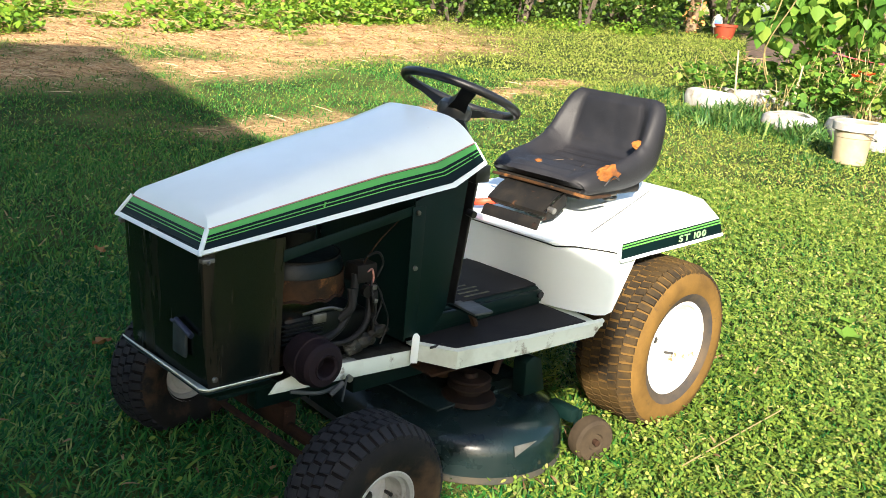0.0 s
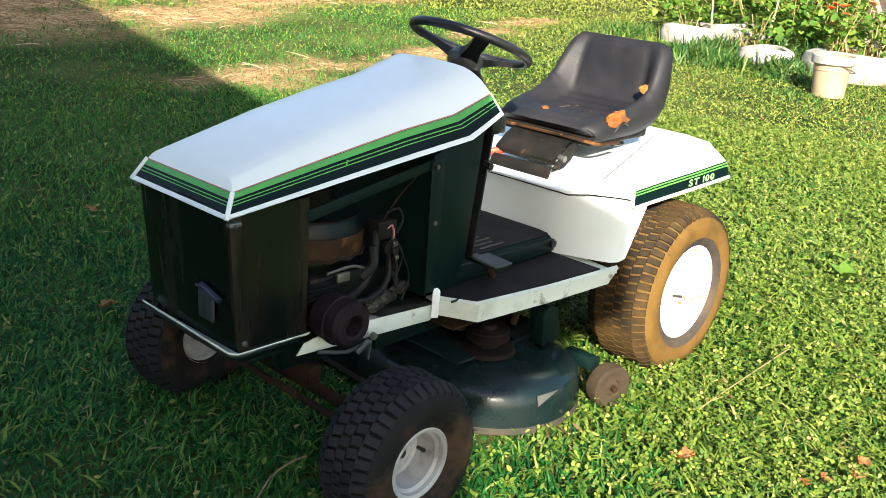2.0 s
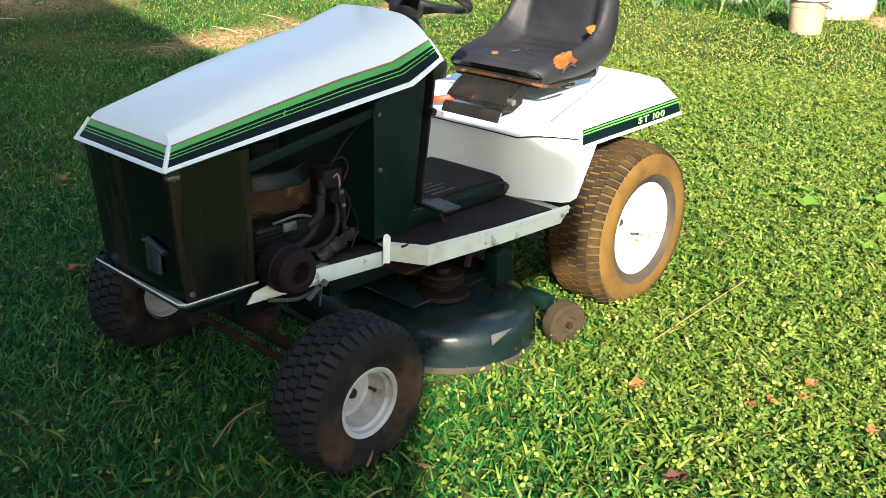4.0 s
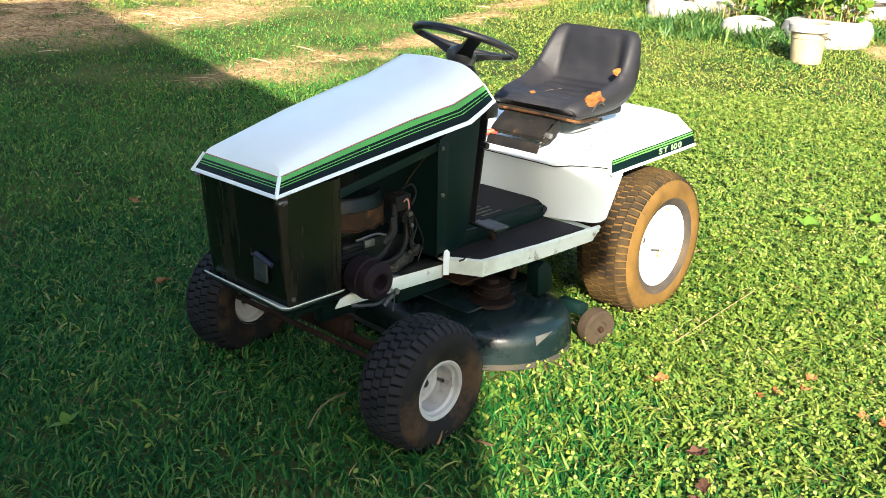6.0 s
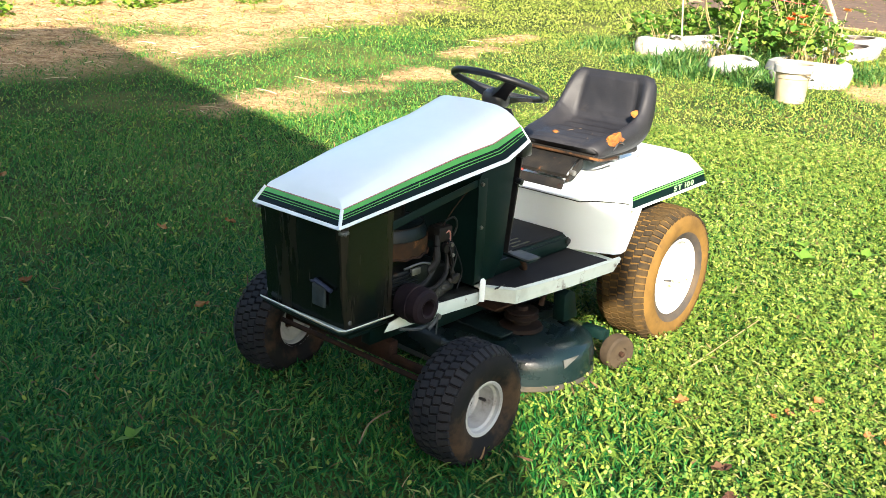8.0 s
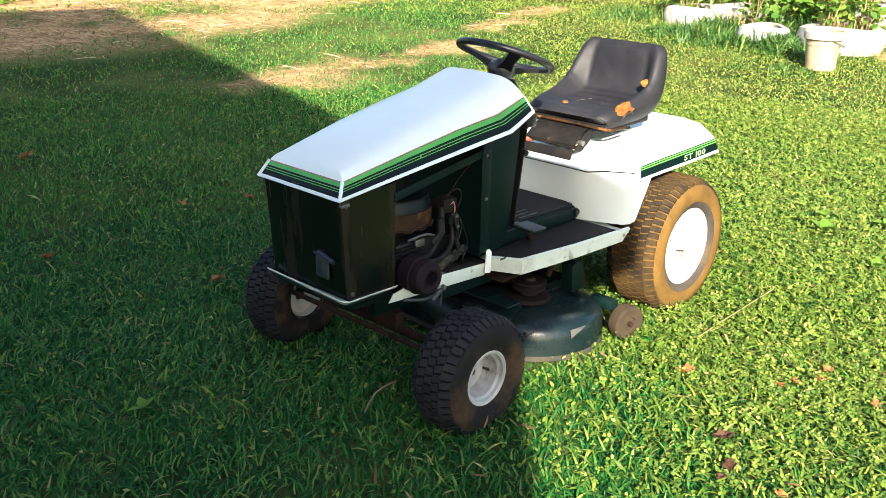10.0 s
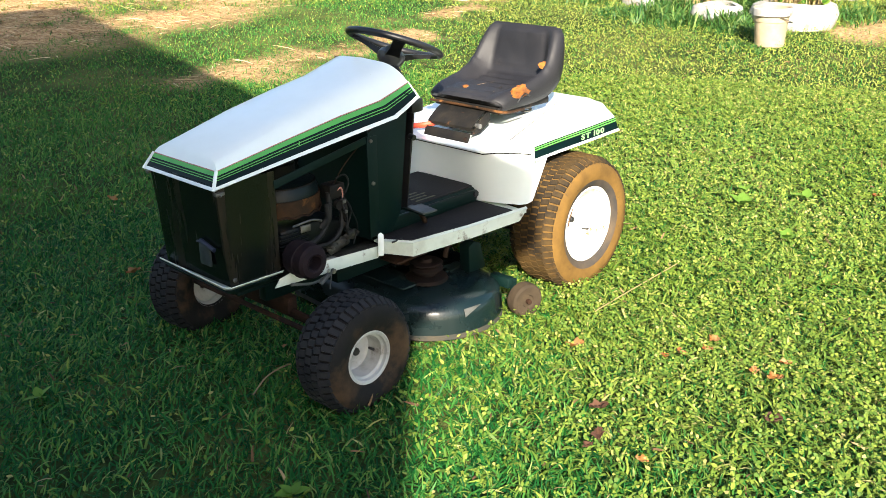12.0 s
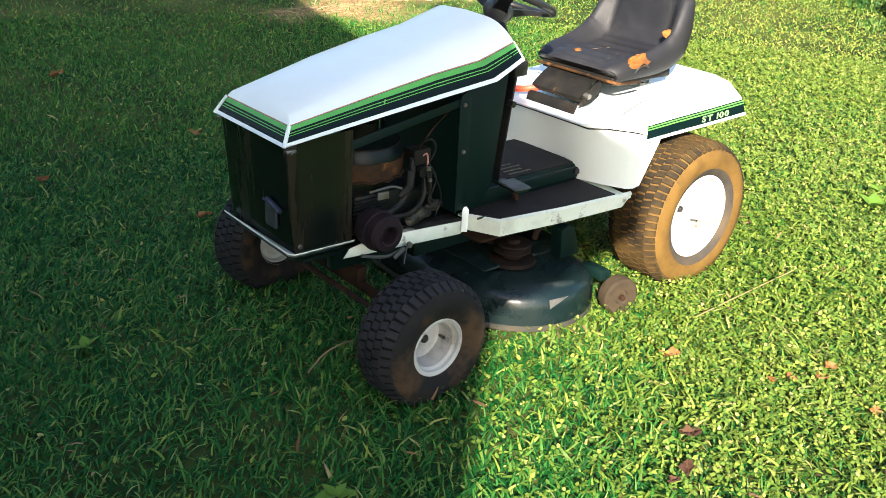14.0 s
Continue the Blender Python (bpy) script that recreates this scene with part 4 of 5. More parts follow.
part("shade_board", slab([p - LH * 0.02 for p in (brk, low, tip, gable(1.03, 0.69), gable(1.03, 0.46), gable(0.76, 0.24), gable(0.50, 0.08), gable(0.40, 1.10))], 0.05, 0.0), SIDING, house)
part("roof", slab([ridge, eave_l, eave_l + back, ridge + back], 0.18, 0.0), ROOF, house)
a = [Vector((p.x, p.y, 0)) + back for p in wl]
part("back_wall", slab([a[0], a[1], a[1] + Vector((0, 0, wtop)), ridge + back - Vector((0, 0, 0.25)), a[0] + Vector((0, 0, wtop))], 0.15, 0.0), SIDING, house)

# ---------------------------------------------------------------- ground
def leaf_material(name, stops, patch=None, patch_scale=0.7, translucent=0.3, rough=0.45, gloss=0.3):
    """Foliage: each blade or leaf takes its own colour, with a slow drift over the place."""
    m = bpy.data.materials.new(name)
    m.use_nodes = True
    nt = m.node_tree
    b = nt.nodes["Principled BSDF"]
    geo = nt.nodes.new("ShaderNodeNewGeometry")
    col = ramp_node(nt, geo.outputs["Random Per Island"], stops)
    if patch:
        f = noise_node(nt, patch_scale, 3.0, 0.6)
        f = ramp_node(nt, f, ((0.42, (0, 0, 0)), (0.66, (1, 1, 1))))
        mul = nt.nodes.new("ShaderNodeMix")
        mul.data_type = 'RGBA'
        mul.blend_type = 'MULTIPLY'
        nt.links.new(f, mul.inputs[0])
        nt.links.new(col, mul.inputs[6])
        mul.inputs[7].default_value = (*patch, 1)
        col = mul.outputs[2]
    nt.links.new(col, b.inputs["Base Color"])
    b.inputs["Roughness"].default_value = rough
    b.inputs["Specular IOR Level"].default_value = gloss
    tr = nt.nodes.new("ShaderNodeBsdfTranslucent")
    nt.links.new(col, tr.inputs["Color"])
    mx = nt.nodes.new("ShaderNodeMixShader")
    mx.inputs[0].default_value = translucent
    nt.links.new(b.outputs[0], mx.inputs[1])
    nt.links.new(tr.outputs[0], mx.inputs[2])
    nt.links.new(mx.outputs[0], nt.nodes["Material Output"].inputs["Surface"])
    return m


# GRASS is darkened towards the shade's green, CLOVER and BROAD yellowed towards the sun's
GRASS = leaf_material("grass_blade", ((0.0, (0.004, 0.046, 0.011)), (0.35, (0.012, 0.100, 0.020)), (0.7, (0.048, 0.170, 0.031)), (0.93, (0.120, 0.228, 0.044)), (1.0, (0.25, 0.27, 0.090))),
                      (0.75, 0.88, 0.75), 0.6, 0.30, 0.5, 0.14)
# far copy of GRASS, lightened so the distant shade comes out less dark
LIGHTENED_GRASS = leaf_material("far_grass_lightened", ((0.0, (0.014, 0.095, 0.020)), (0.4, (0.045, 0.155, 0.030)), (0.85, (0.105, 0.225, 0.042)), (1.0, (0.18, 0.28, 0.060))), (0.80, 0.90, 0.75), 0.6, 0.32, 0.5, 0.12)
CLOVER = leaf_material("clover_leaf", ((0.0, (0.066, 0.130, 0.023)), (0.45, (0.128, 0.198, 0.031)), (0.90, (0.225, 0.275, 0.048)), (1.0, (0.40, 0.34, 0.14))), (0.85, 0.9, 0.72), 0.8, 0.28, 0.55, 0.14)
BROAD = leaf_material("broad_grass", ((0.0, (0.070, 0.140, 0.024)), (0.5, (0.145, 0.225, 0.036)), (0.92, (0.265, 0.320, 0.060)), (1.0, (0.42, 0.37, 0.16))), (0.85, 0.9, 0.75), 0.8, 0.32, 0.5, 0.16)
# paler, yellower lawn copy: sunlight on the far lawn put into the colour
SUNLITLAWN = leaf_material("sunlit_lawn_tone", ((0.0, (0.135, 0.190, 0.034)), (0.5, (0.235, 0.280, 0.052)), (1.0, (0.35, 0.365, 0.095))), (0.78, 0.87, 0.74), 0.45, 0.36, 0.6, 0.08)
TALLGRASS = leaf_material("tall_grass", ((0.0, (0.022, 0.085, 0.018)), (0.6, (0.070, 0.160, 0.032)), (1.0, (0.20, 0.27, 0.07))))
VINELEAF = leaf_material("vine_leaf", ((0.0, (0.075, 0.17, 0.016)), (0.5, (0.15, 0.28, 0.025)), (1.0, (0.26, 0.36, 0.04))), None, 1.0, 0.35)
BEANLEAF = leaf_material("bean_leaf", ((0.0, (0.045, 0.12, 0.016)), (0.5, (0.10, 0.21, 0.028)), (1.0, (0.22, 0.30, 0.05))), None, 1.0, 0.3, 0.5, 0.15)
HEDGELEAF = leaf_material("shrub_leaf", ((0.0, (0.030, 0.070, 0.012)), (0.5, (0.070, 0.140, 0.020)), (1.0, (0.16, 0.24, 0.035))), None, 1.0, 0.3)
STRAW = leaf_material("straw", ((0.0, (0.14, 0.075, 0.036)), (0.5, (0.42, 0.26, 0.125)), (1.0, (0.70, 0.53, 0.30))), None, 1.0, 0.1, 0.8)
DEADGRASS = leaf_material("dead_grass", ((0.0, (0.070, 0.036, 0.018)), (0.6, (0.16, 0.095, 0.045)), (1.0, (0.30, 0.21, 0.10))), None, 1.0, 0.1, 0.8)
DRYSTEM = leaf_material("dry_stem", ((0.0, (0.22, 0.17, 0.07)), (1.0, (0.42, 0.33, 0.15))), None, 1.0, 0.1, 0.8)
BARK = material("bark", (0.24, 0.17, 0.10), (0.15, 0.10, 0.06), 6.0, (0.4, 0.65), 0.9, bump=0.8, bump_scale=25)
POTWHITE = material("whitewashed_rubber", (0.36, 0.35, 0.33), (0.21, 0.19, 0.155), 7.0, (0.42, 0.68), 0.75, bump=0.3, third=(0.16, 0.13, 0.09), third_scale=11, third_spread=(0.58, 0.68))
BUCKET = material("dirty_white_plastic", (0.38, 0.31, 0.21), (0.28, 0.21, 0.12), 5.0, (0.4, 0.7), 0.5, bump=0.05, third=(0.36, 0.27, 0.17), third_scale=9, third_spread=(0.62, 0.74))
SOILDARK = material("garden_soil", (0.10, 0.060, 0.040), (0.06, 0.038, 0.026), 9.0, (0.4, 0.65), 0.95, bump=0.8, bump_scale=30)
TERRACOTTA = material("red_plastic_pot", (0.28, 0.045, 0.020), (0.22, 0.040, 0.018), 6.0, rough=0.5)
FLOWER = leaf_material("flower_petal", ((0.0, (0.75, 0.07, 0.02)), (1.0, (0.85, 0.18, 0.03))), None, 1.0, 0.25)
FLOWER2 = leaf_material("wilting_petal", ((0.0, (0.62, 0.25, 0.08)), (1.0, (0.72, 0.36, 0.14))), None, 1.0, 0.2)
POLE = material("pale_wood_pole", (0.34, 0.28, 0.18), (0.25, 0.19, 0.12), 12.0, rough=0.8)
STRING = material("pink_string", (0.70, 0.10, 0.12), (0.6, 0.09, 0.10), 20.0, rough=0.6)
BLUE = material("blue_print", (0.05, 0.14, 0.45), (0.06, 0.16, 0.4), 20.0, rough=0.5)

FBM = lambda x, y, k: noise.fractal(Vector((x * k, y * k, 3.7)), 0.7, 2.0, 4)


def bare(x, y):
    """How bare the soil is, 0 to 1: the straw-covered bed, its ragged edge and a few worn patches in the lawn."""
    edge = 5.75 + 0.21 * max(0.0, x - 3) ** 1.1 + 0.55 * FBM(x, y, 0.55)
    v = min(1.0, max(0.0, (y - edge) / 1.0))
    if x > 12.0 + 0.3 * FBM(x, y, 1.2) and 0.3 < y < -2.3 + (x + 1.7) * 0.56:
        return 1.0
    if x > 8.5:
        v *= max(0.0, 1 - (x - 8.5) / 2.2)
    for px, py, rx, ry in ((3.2, 4.2, 0.75, 0.42), (4.75, 4.1, 0.45, 0.26), (5.95, 4.66, 0.5, 0.24), (7.1, 4.93, 0.6, 0.20), (8.0, 0.75, 0.9, 0.45)):
        d = math.hypot((x - px) / rx, (y - py) / ry) + 0.75 * FBM(x + px, y, 2.3)
        v = max(v, min(0.80, max(0.0, (1.25 - d) / 0.8)))
    return v * min(1.0, max(0.0, 1.0 + 0.9 * FBM(x + 9, y, 1.1)))


def axis_steps(lo, hi, fine_lo, fine_hi, fine, coarse):
    out, v = [], lo
    while v < hi:
        out.append(v)
        v += fine + max(fine_lo - v, v - fine_hi, 0.0) * coarse
    return out + [hi]


xs = axis_steps(-400, 900, -2.5, 12, 0.13, 0.25)
ys = axis_steps(-400, 900, -2.5, 14, 0.13, 0.25)
gverts = np.array([(x, y) for x in xs for y in ys])
gz = ground_heights(gverts) + np.array([0.010 * FBM(x, y, 1.3) if -6 < x < 16 and -6 < y < 18 else 0.0 for x, y in gverts])
ny = len(ys)
gfaces = [(i * ny + j, i * ny + j + 1, (i + 1) * ny + j + 1, (i + 1) * ny + j) for i in range(len(xs) - 1) for j in range(ny - 1)]
gme = bpy.data.meshes.new("ground")
gme.from_pydata([(x, y, z) for (x, y), z in zip(gverts, gz)], [], gfaces)
att = gme.attributes.new("bare", 'FLOAT', 'POINT')
att.data.foreach_set("value", [bare(x, y) if -3 < x < 14 and -3 < y < 20 else (0.9 if y >= 20 else 0.0) for x, y in gverts])
gme.shade_smooth()
GROUND = bpy.data.materials.new("lawn_soil")
GROUND.use_nodes = True
nt = GROUND.node_tree
pb = nt.nodes["Principled BSDF"]
pb.inputs["Roughness"].default_value = 0.95
pb.inputs["Specular IOR Level"].default_value = 0.1
an = nt.nodes.new("ShaderNodeAttribute")
an.attribute_name = "bare"
turf = mix_node(nt, ramp_node(nt, noise_node(nt, 14.0, 6.0, 0.7), ((0.35, (0, 0, 0)), (0.65, (1, 1, 1)))), (0.014, 0.030, 0.008), (0.050, 0.072, 0.016))
turf = mix_node(nt, ramp_node(nt, noise_node(nt, 1.1, 4.0, 0.6), ((0.45, (0, 0, 0)), (0.7, (1, 1, 1)))), turf, (0.120, 0.125, 0.036))
sand = mix_node(nt, ramp_node(nt, noise_node(nt, 5.0, 6.0, 0.7), ((0.35, (0, 0, 0)), (0.65, (1, 1, 1)))), (0.52, 0.32, 0.15), (0.66, 0.46, 0.235))
sand = mix_node(nt, ramp_node(nt, noise_node(nt, 28.0, 6.0, 0.7), ((0.44, (0, 0, 0)), (0.60, (1, 1, 1)))), sand, (0.27, 0.145, 0.070))
nt.links.new(mix_node(nt, an.outputs["Fac"], turf, sand), pb.inputs["Base Color"])
bn = nt.nodes.new("ShaderNodeBump")
bn.inputs["Strength"].default_value = 0.8
bn.inputs["Distance"].default_value = 0.03
nt.links.new(noise_node(nt, 35.0, 7.0, 0.7), bn.inputs["Height"])
nt.links.new(bn.outputs[0], pb.inputs["Normal"])
gme.materials.append(GROUND)
ground = tagged(new("ground", gme), "lawn soil with a bare sandy straw bed", "lawn", kind="structure")

R = np.random.default_rng(11)


def scatter(name, tv, tf, pos, yaw, pitch, roll, size, mat, turn=0.0):
    """One mesh of many small copies of a template: turned by roll about y, pitch about x, yaw about z."""
    tv = np.array(tv, dtype=np.float64)
    n, k = len(pos), len(tv)
    v = np.repeat(tv[None], n, 0) * size.reshape(n, 1, -1)
    for ang, (a, b) in ((roll, (2, 0)), (pitch, (1, 2)), (yaw, (0, 1))):
        c, s = np.cos(ang)[:, None], np.sin(ang)[:, None]
        va, vb = v[:, :, a].copy(), v[:, :, b].copy()
        v[:, :, a], v[:, :, b] = va * c - vb * s, va * s + vb * c
    if turn:                       # leaves turn their faces towards the sun
        h = -0.724 * v[:, :, 0] - 0.690 * v[:, :, 1]
        dh = h * (math.cos(turn) - 1) + v[:, :, 2] * math.sin(turn)
        v[:, :, 2] = v[:, :, 2] * math.cos(turn) - h * math.sin(turn)
        v[:, :, 0] += dh * -0.724
        v[:, :, 1] += dh * -0.690
    v += pos[:, None, :]
    me = bpy.data.meshes.new(name)
    me.vertices.add(n * k)
    me.vertices.foreach_set("co", v.ravel())
    lens = np.array([len(f) for f in tf])
    flat = np.concatenate([np.array(f) for f in tf])
    loops = (flat[None] + (np.arange(n) * k)[:, None]).ravel()
    starts = np.concatenate([[0], np.cumsum(lens)[:-1]])
    me.loops.add(len(loops))
    me.loops.foreach_set("vertex_index", loops.astype(np.int32))
    me.polygons.add(n * len(tf))
    me.polygons.foreach_set("loop_start", (starts[None] + (np.arange(n) * lens.sum())[:, None]).ravel().astype(np.int32))
    me.update(calc_edges=True)
    me.validate()
    me.shade_smooth()
    me.materials.append(mat)
    return new(name, me)


# a blade of grass: bends over towards +y; 1 long, 1 wide
BLADE = [(-0.5, 0, 0), (0.5, 0, 0), (-0.42, 0.10, 0.5), (0.42, 0.10, 0.5), (0.0, 0.42, 0.86)]
BLADE_F = [(0, 1, 3, 2), (2, 3, 4)]
BLADE2 = [(-0.5, 0, 0), (0.5, 0, 0), (-0.45, 0.22, 0.34), (0.45, 0.22, 0.34), (-0.32, 0.55, 0.50), (0.32, 0.55, 0.50), (0.0, 0.92, 0.46)]
BLADE2_F = [(0, 1, 3, 2), (2, 3, 5, 4), (4, 5, 6)]
# three round leaflets on a short stalk
CLOV, CLOV_F = [], []
for q in range(3):
    a = 2 * math.pi * q / 3
    o = len(CLOV)
    for r_, d_ in ((0.05, 0.0), (0.62, 0.62), (1.0, 0.30), (1.0, -0.30), (0.62, -0.62)):
        CLOV.append((r_ * math.cos(a + d_), r_ * math.sin(a + d_), 0.10 * r_))
    CLOV_F.append(tuple(range(o, o + 5)))
# a broad pointed leaf, folded along its rib; lies along +y
LEAF = [(0, 0, 0), (-0.36, 0.22, 0.07), (-0.42, 0.50, 0.08), (-0.20, 0.82, 0.03), (0, 1.05, -0.05), (0.20, 0.82, 0.03), (0.42, 0.50, 0.08), (0.36, 0.22, 0.07), (0, 0.5, 0.0)]
LEAF_F = [(0, 8, 2, 1), (8, 4, 3, 2), (0, 7, 6, 8), (8, 6, 5, 4)]
EYE = (-1.7, -2.2)


def wedge(n, r0, r1, a0=-4, a1=98):
    """n places in a ring sector seen from the walk's middle."""
    r = np.sqrt(R.uniform(r0 * r0, r1 * r1, n))
    a = np.radians(R.uniform(a0, a1, n))
    return np.stack([EYE[0] + r * np.cos(a), EYE[1] + r * np.sin(a)], 1)


def on_lawn(p, keep=0.05, clump=0.0):
    b = np.array([bare(x, y) for x, y in p])
    ok = R.uniform(0, 1, len(p)) < np.maximum(keep, 1 - 1.15 * b)
    if clump:
        c = np.array([noise.noise(Vector((x * 2.6, y * 2.6, 1.5))) for x, y in p])
        ok &= R.uniform(0, 1, len(p)) < np.clip(0.75 + clump * c, 0.12, 1)
    # not where the tyres stand
    for x, y, rx, ry in ((0.085, -0.455, 0.10, 0.08), (0.100, 0.428, 0.10, 0.08), (1.345, -0.345, 0.13, 0.11), (1.345, 0.345, 0.13, 0.11)):
        ok &= ((np.abs(p[:, 0] - x) > rx) | (np.abs(p[:, 1] - y) > ry))
    return p[ok]


def lift(p, dz=0.0):
    return np.column_stack([p, ground_heights(p) + dz])


# clover's side of the lawn; also paints sunlit yellow-green against shaded dark green
def sunlit_clover_share(p):
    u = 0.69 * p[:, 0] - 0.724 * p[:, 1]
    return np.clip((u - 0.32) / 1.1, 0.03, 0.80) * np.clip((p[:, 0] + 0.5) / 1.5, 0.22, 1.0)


def lawn(name, tv, tf, count, r0, r1, length, width, mat, label):
    p = on_lawn(wedge(count, r0, r1), 0.05, 0.22)
    share = sunlit_clover_share(p)
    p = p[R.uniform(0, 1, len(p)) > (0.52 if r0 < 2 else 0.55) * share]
    share = sunlit_clover_share(p)
    n = len(p)
    ln = R.uniform(0.55, 1.25, n) * length * (1 - 0.25 * share)
    under = (np.abs(p[:, 0] - 0.65) < 0.25) & (np.abs(p[:, 1]) < 0.42)
    ln = np.where(under, ln * 0.4, ln)
    size = np.column_stack([R.uniform(0.7, 1.3, n) * width, ln, ln])
    yaw = np.where(R.uniform(0, 1, n) < 0.55, R.normal(-0.81, 0.75, n), R.uniform(0, 6.283, n))
    ob = scatter(name, tv, tf, lift(p, -0.004), yaw, R.uniform(-1.0, 0.15, n), R.normal(0, 0.35, n), size, mat)
    return tagged(ob, label, "grass", kind="stuff")


lawn("grass", BLADE, BLADE_F, 70000, 1.0, 4.6, 0.055, 0.0058, GRASS, "short uneven lawn grass blades")
lawn("grass", BLADE2, BLADE2_F, 125000, 1.0, 4.6, 0.060, 0.0062, GRASS, "bent lawn grass blades")
lawn("grass", BLADE, BLADE_F, 125000, 4.6, 7.5, 0.056, 0.0066, LIGHTENED_GRASS, "short uneven lawn grass blades")
lawn("grass", BLADE, BLADE_F, 150000, 7.5, 12.0, 0.046, 0.0068, LIGHTENED_GRASS, "short uneven lawn grass blades")
lawn("grass", BLADE, BLADE_F, 50000, 12.0, 20.0, 0.060, 0.014, SUNLITLAWN, "short uneven lawn grass blades")


def broad_blades(count, r0, r1, length, width, everywhere=0.02, mat=BROAD, tv=BLADE2, tf=BLADE2_F):
    """Broad-bladed grass among the clover; its paleness paints in the sunlit side."""
    p = on_lawn(wedge(count, r0, r1), 0.05, 0.2)
    p = p[R.uniform(0, 1, len(p)) < everywhere + (1 - everywhere) * sunlit_clover_share(p)]
    n = len(p)
    ln = R.uniform(0.5, 1.3, n) * length
    ln = np.where((np.abs(p[:, 0] - 0.65) < 0.25) & (np.abs(p[:, 1]) < 0.42), ln * 0.4, ln)
    size = np.column_stack([R.uniform(0.7, 1.4, n) * width, ln, ln * R.uniform(0.5, 1.1, n)])
    ob = scatter("grass", tv, tf, lift(p, 0.004), R.uniform(0, 6.283, n), R.uniform(-0.5, 0.3, n) - (0.35 if tv is BLADE else 0), R.normal(0, 0.45, n), size, mat)
    return tagged(ob, "broad grass blades among the clover, pale like sunlit lawn", "grass", kind="stuff")


broad_blades(160000, 1.0, 4.6, 0.054, 0.0070)
broad_blades(110000, 4.6, 7.5, 0.052, 0.0092)
broad_blades(150000, 6.4, 12.0, 0.046, 0.0085, 0.07, SUNLITLAWN, BLADE, BLADE_F)
broad_blades(110000, 11.0, 20.0, 0.060, 0.0150, 0.7, SUNLITLAWN, BLADE, BLADE_F)


def clovers(count, r0, r1, size, hi):
    p = on_lawn(wedge(count, r0, r1), 0.05, 0.22)
    p = p[R.uniform(0, 1, len(p)) < sunlit_clover_share(p)]
    n = len(p)
    under = (np.abs(p[:, 0] - 0.65) < 0.25) & (np.abs(p[:, 1]) < 0.42)
    q = lift(p)
    q[:, 2] += np.where(under, 0.012, R.uniform(0.018, hi, n))
    s = R.uniform(0.45, 1.5, (n, 1)) * size * np.ones((1, 3))
    ob = scatter("clover", CLOV, CLOV_F, q, R.uniform(0, 6.283, n), R.normal(0.05, 0.40, n), R.normal(0, 0.40, n), s, CLOVER, 0.30)
    return tagged(ob, "low clover leaves in the lawn", "clover", kind="stuff")


clovers(46000, 1.0, 4.6, 0.0110, 0.060)
clovers(56000, 4.6, 7.5, 0.0110, 0.062)
LEAFLET, LEAFLET_F = [(0, -1.1, 0), (0.52, -0.35, 0.06), (0.55, 0.35, 0.06), (0, 1.05, -0.05), (-0.55, 0.35, 0.06), (-0.52, -0.35, 0.06)], [(0, 1, 2, 3), (0, 3, 4, 5)]


def leaflets(count, r0, r1, size, hi):
    p = on_lawn(wedge(count, r0, r1), 0.06, 0.15)
    p = p[R.uniform(0, 1, len(p)) < 0.12 + 0.88 * sunlit_clover_share(p)]
    n = len(p)
    q = lift(p)
    q[:, 2] += R.uniform(0.012, hi, n)
    s = R.uniform(0.6, 1.35, (n, 1)) * size * np.ones((1, 3))
    ob = scatter("lawn_leaf", LEAFLET, LEAFLET_F, q, R.uniform(0, 6.283, n), R.normal(0.0, 0.45, n), R.normal(0, 0.45, n), s, CLOVER if r0 < 7 else SUNLITLAWN, 0.30)
    return tagged(ob, "small leaves of clover and weeds in the lawn", "clover", kind="stuff")


leaflets(24000, 1.0, 4.6, 0.0080, 0.050)
leaflets(52000, 4.6, 7.5, 0.0085, 0.056)
leaflets(80000, 7.0, 12.0, 0.0080, 0.065)
leaflets(90000, 12.0, 20.0, 0.0125, 0.07)

# dead stalks and brown bits lying in the lawn
p = on_lawn(wedge(3600, 1.0, 9.0), 0.3)
n = len(p)
ln = R.uniform(0.015, 0.065, n)
tagged(scatter("dead_grass", BLADE2, BLADE2_F, lift(p, 0.020), R.uniform(0, 6.283, n), R.normal(0.1, 0.3, n), R.normal(0, 0.5, n), np.column_stack([R.uniform(0.003, 0.010, n), ln, ln * 0.4]), DEADGRASS),
       "dead brown stalks lying in the lawn", "dead grass", kind="stuff")

# straw over the bare bed
p = np.column_stack([R.uniform(-1, 11, 42000), R.uniform(4, 15, 42000)])
b = np.array([bare(x, y) for x, y in p])
p = p[R.uniform(0, 1, len(p)) < b * 0.9]
n = len(p)
ln = R.uniform(0.05, 0.26, n)
sz = np.column_stack([R.uniform(0.004, 0.013, n), ln, ln * 0.16])
tagged(scatter("straw", BLADE2, BLADE2_F, lift(p, 0.006), R.normal(1.9, 0.9, n), R.normal(0, 0.10, n), R.normal(0, 0.4, n), sz, STRAW), "dry straw strewn over sandy soil", "straw", kind="stuff")

LEAVES = ((0.78, -0.80, 0.075, 20), (1.05, -1.15, 0.062, 70), (0.91, -1.07, 0.055, 130), (0.97, -1.10, 0.045, 10), (1.01, -1.41, 0.060, 50), (1.01, -1.34, 0.045, 120), (1.13, -1.39, 0.055, 30), (0.36, 3.32, 0.095, 100),
          (-0.27, 1.67, 0.080, 160), (0.55, 1.95, 0.075, 20), (0.11, 0.96, 0.07, 95), (4.77, -0.14, 0.08, 60), (3.14, -0.94, 0.07, 10), (1.13, -1.13, 0.05, 80), (0.33, -1.35, 0.05, 40), (0.86, 1.81, 0.06, 40))
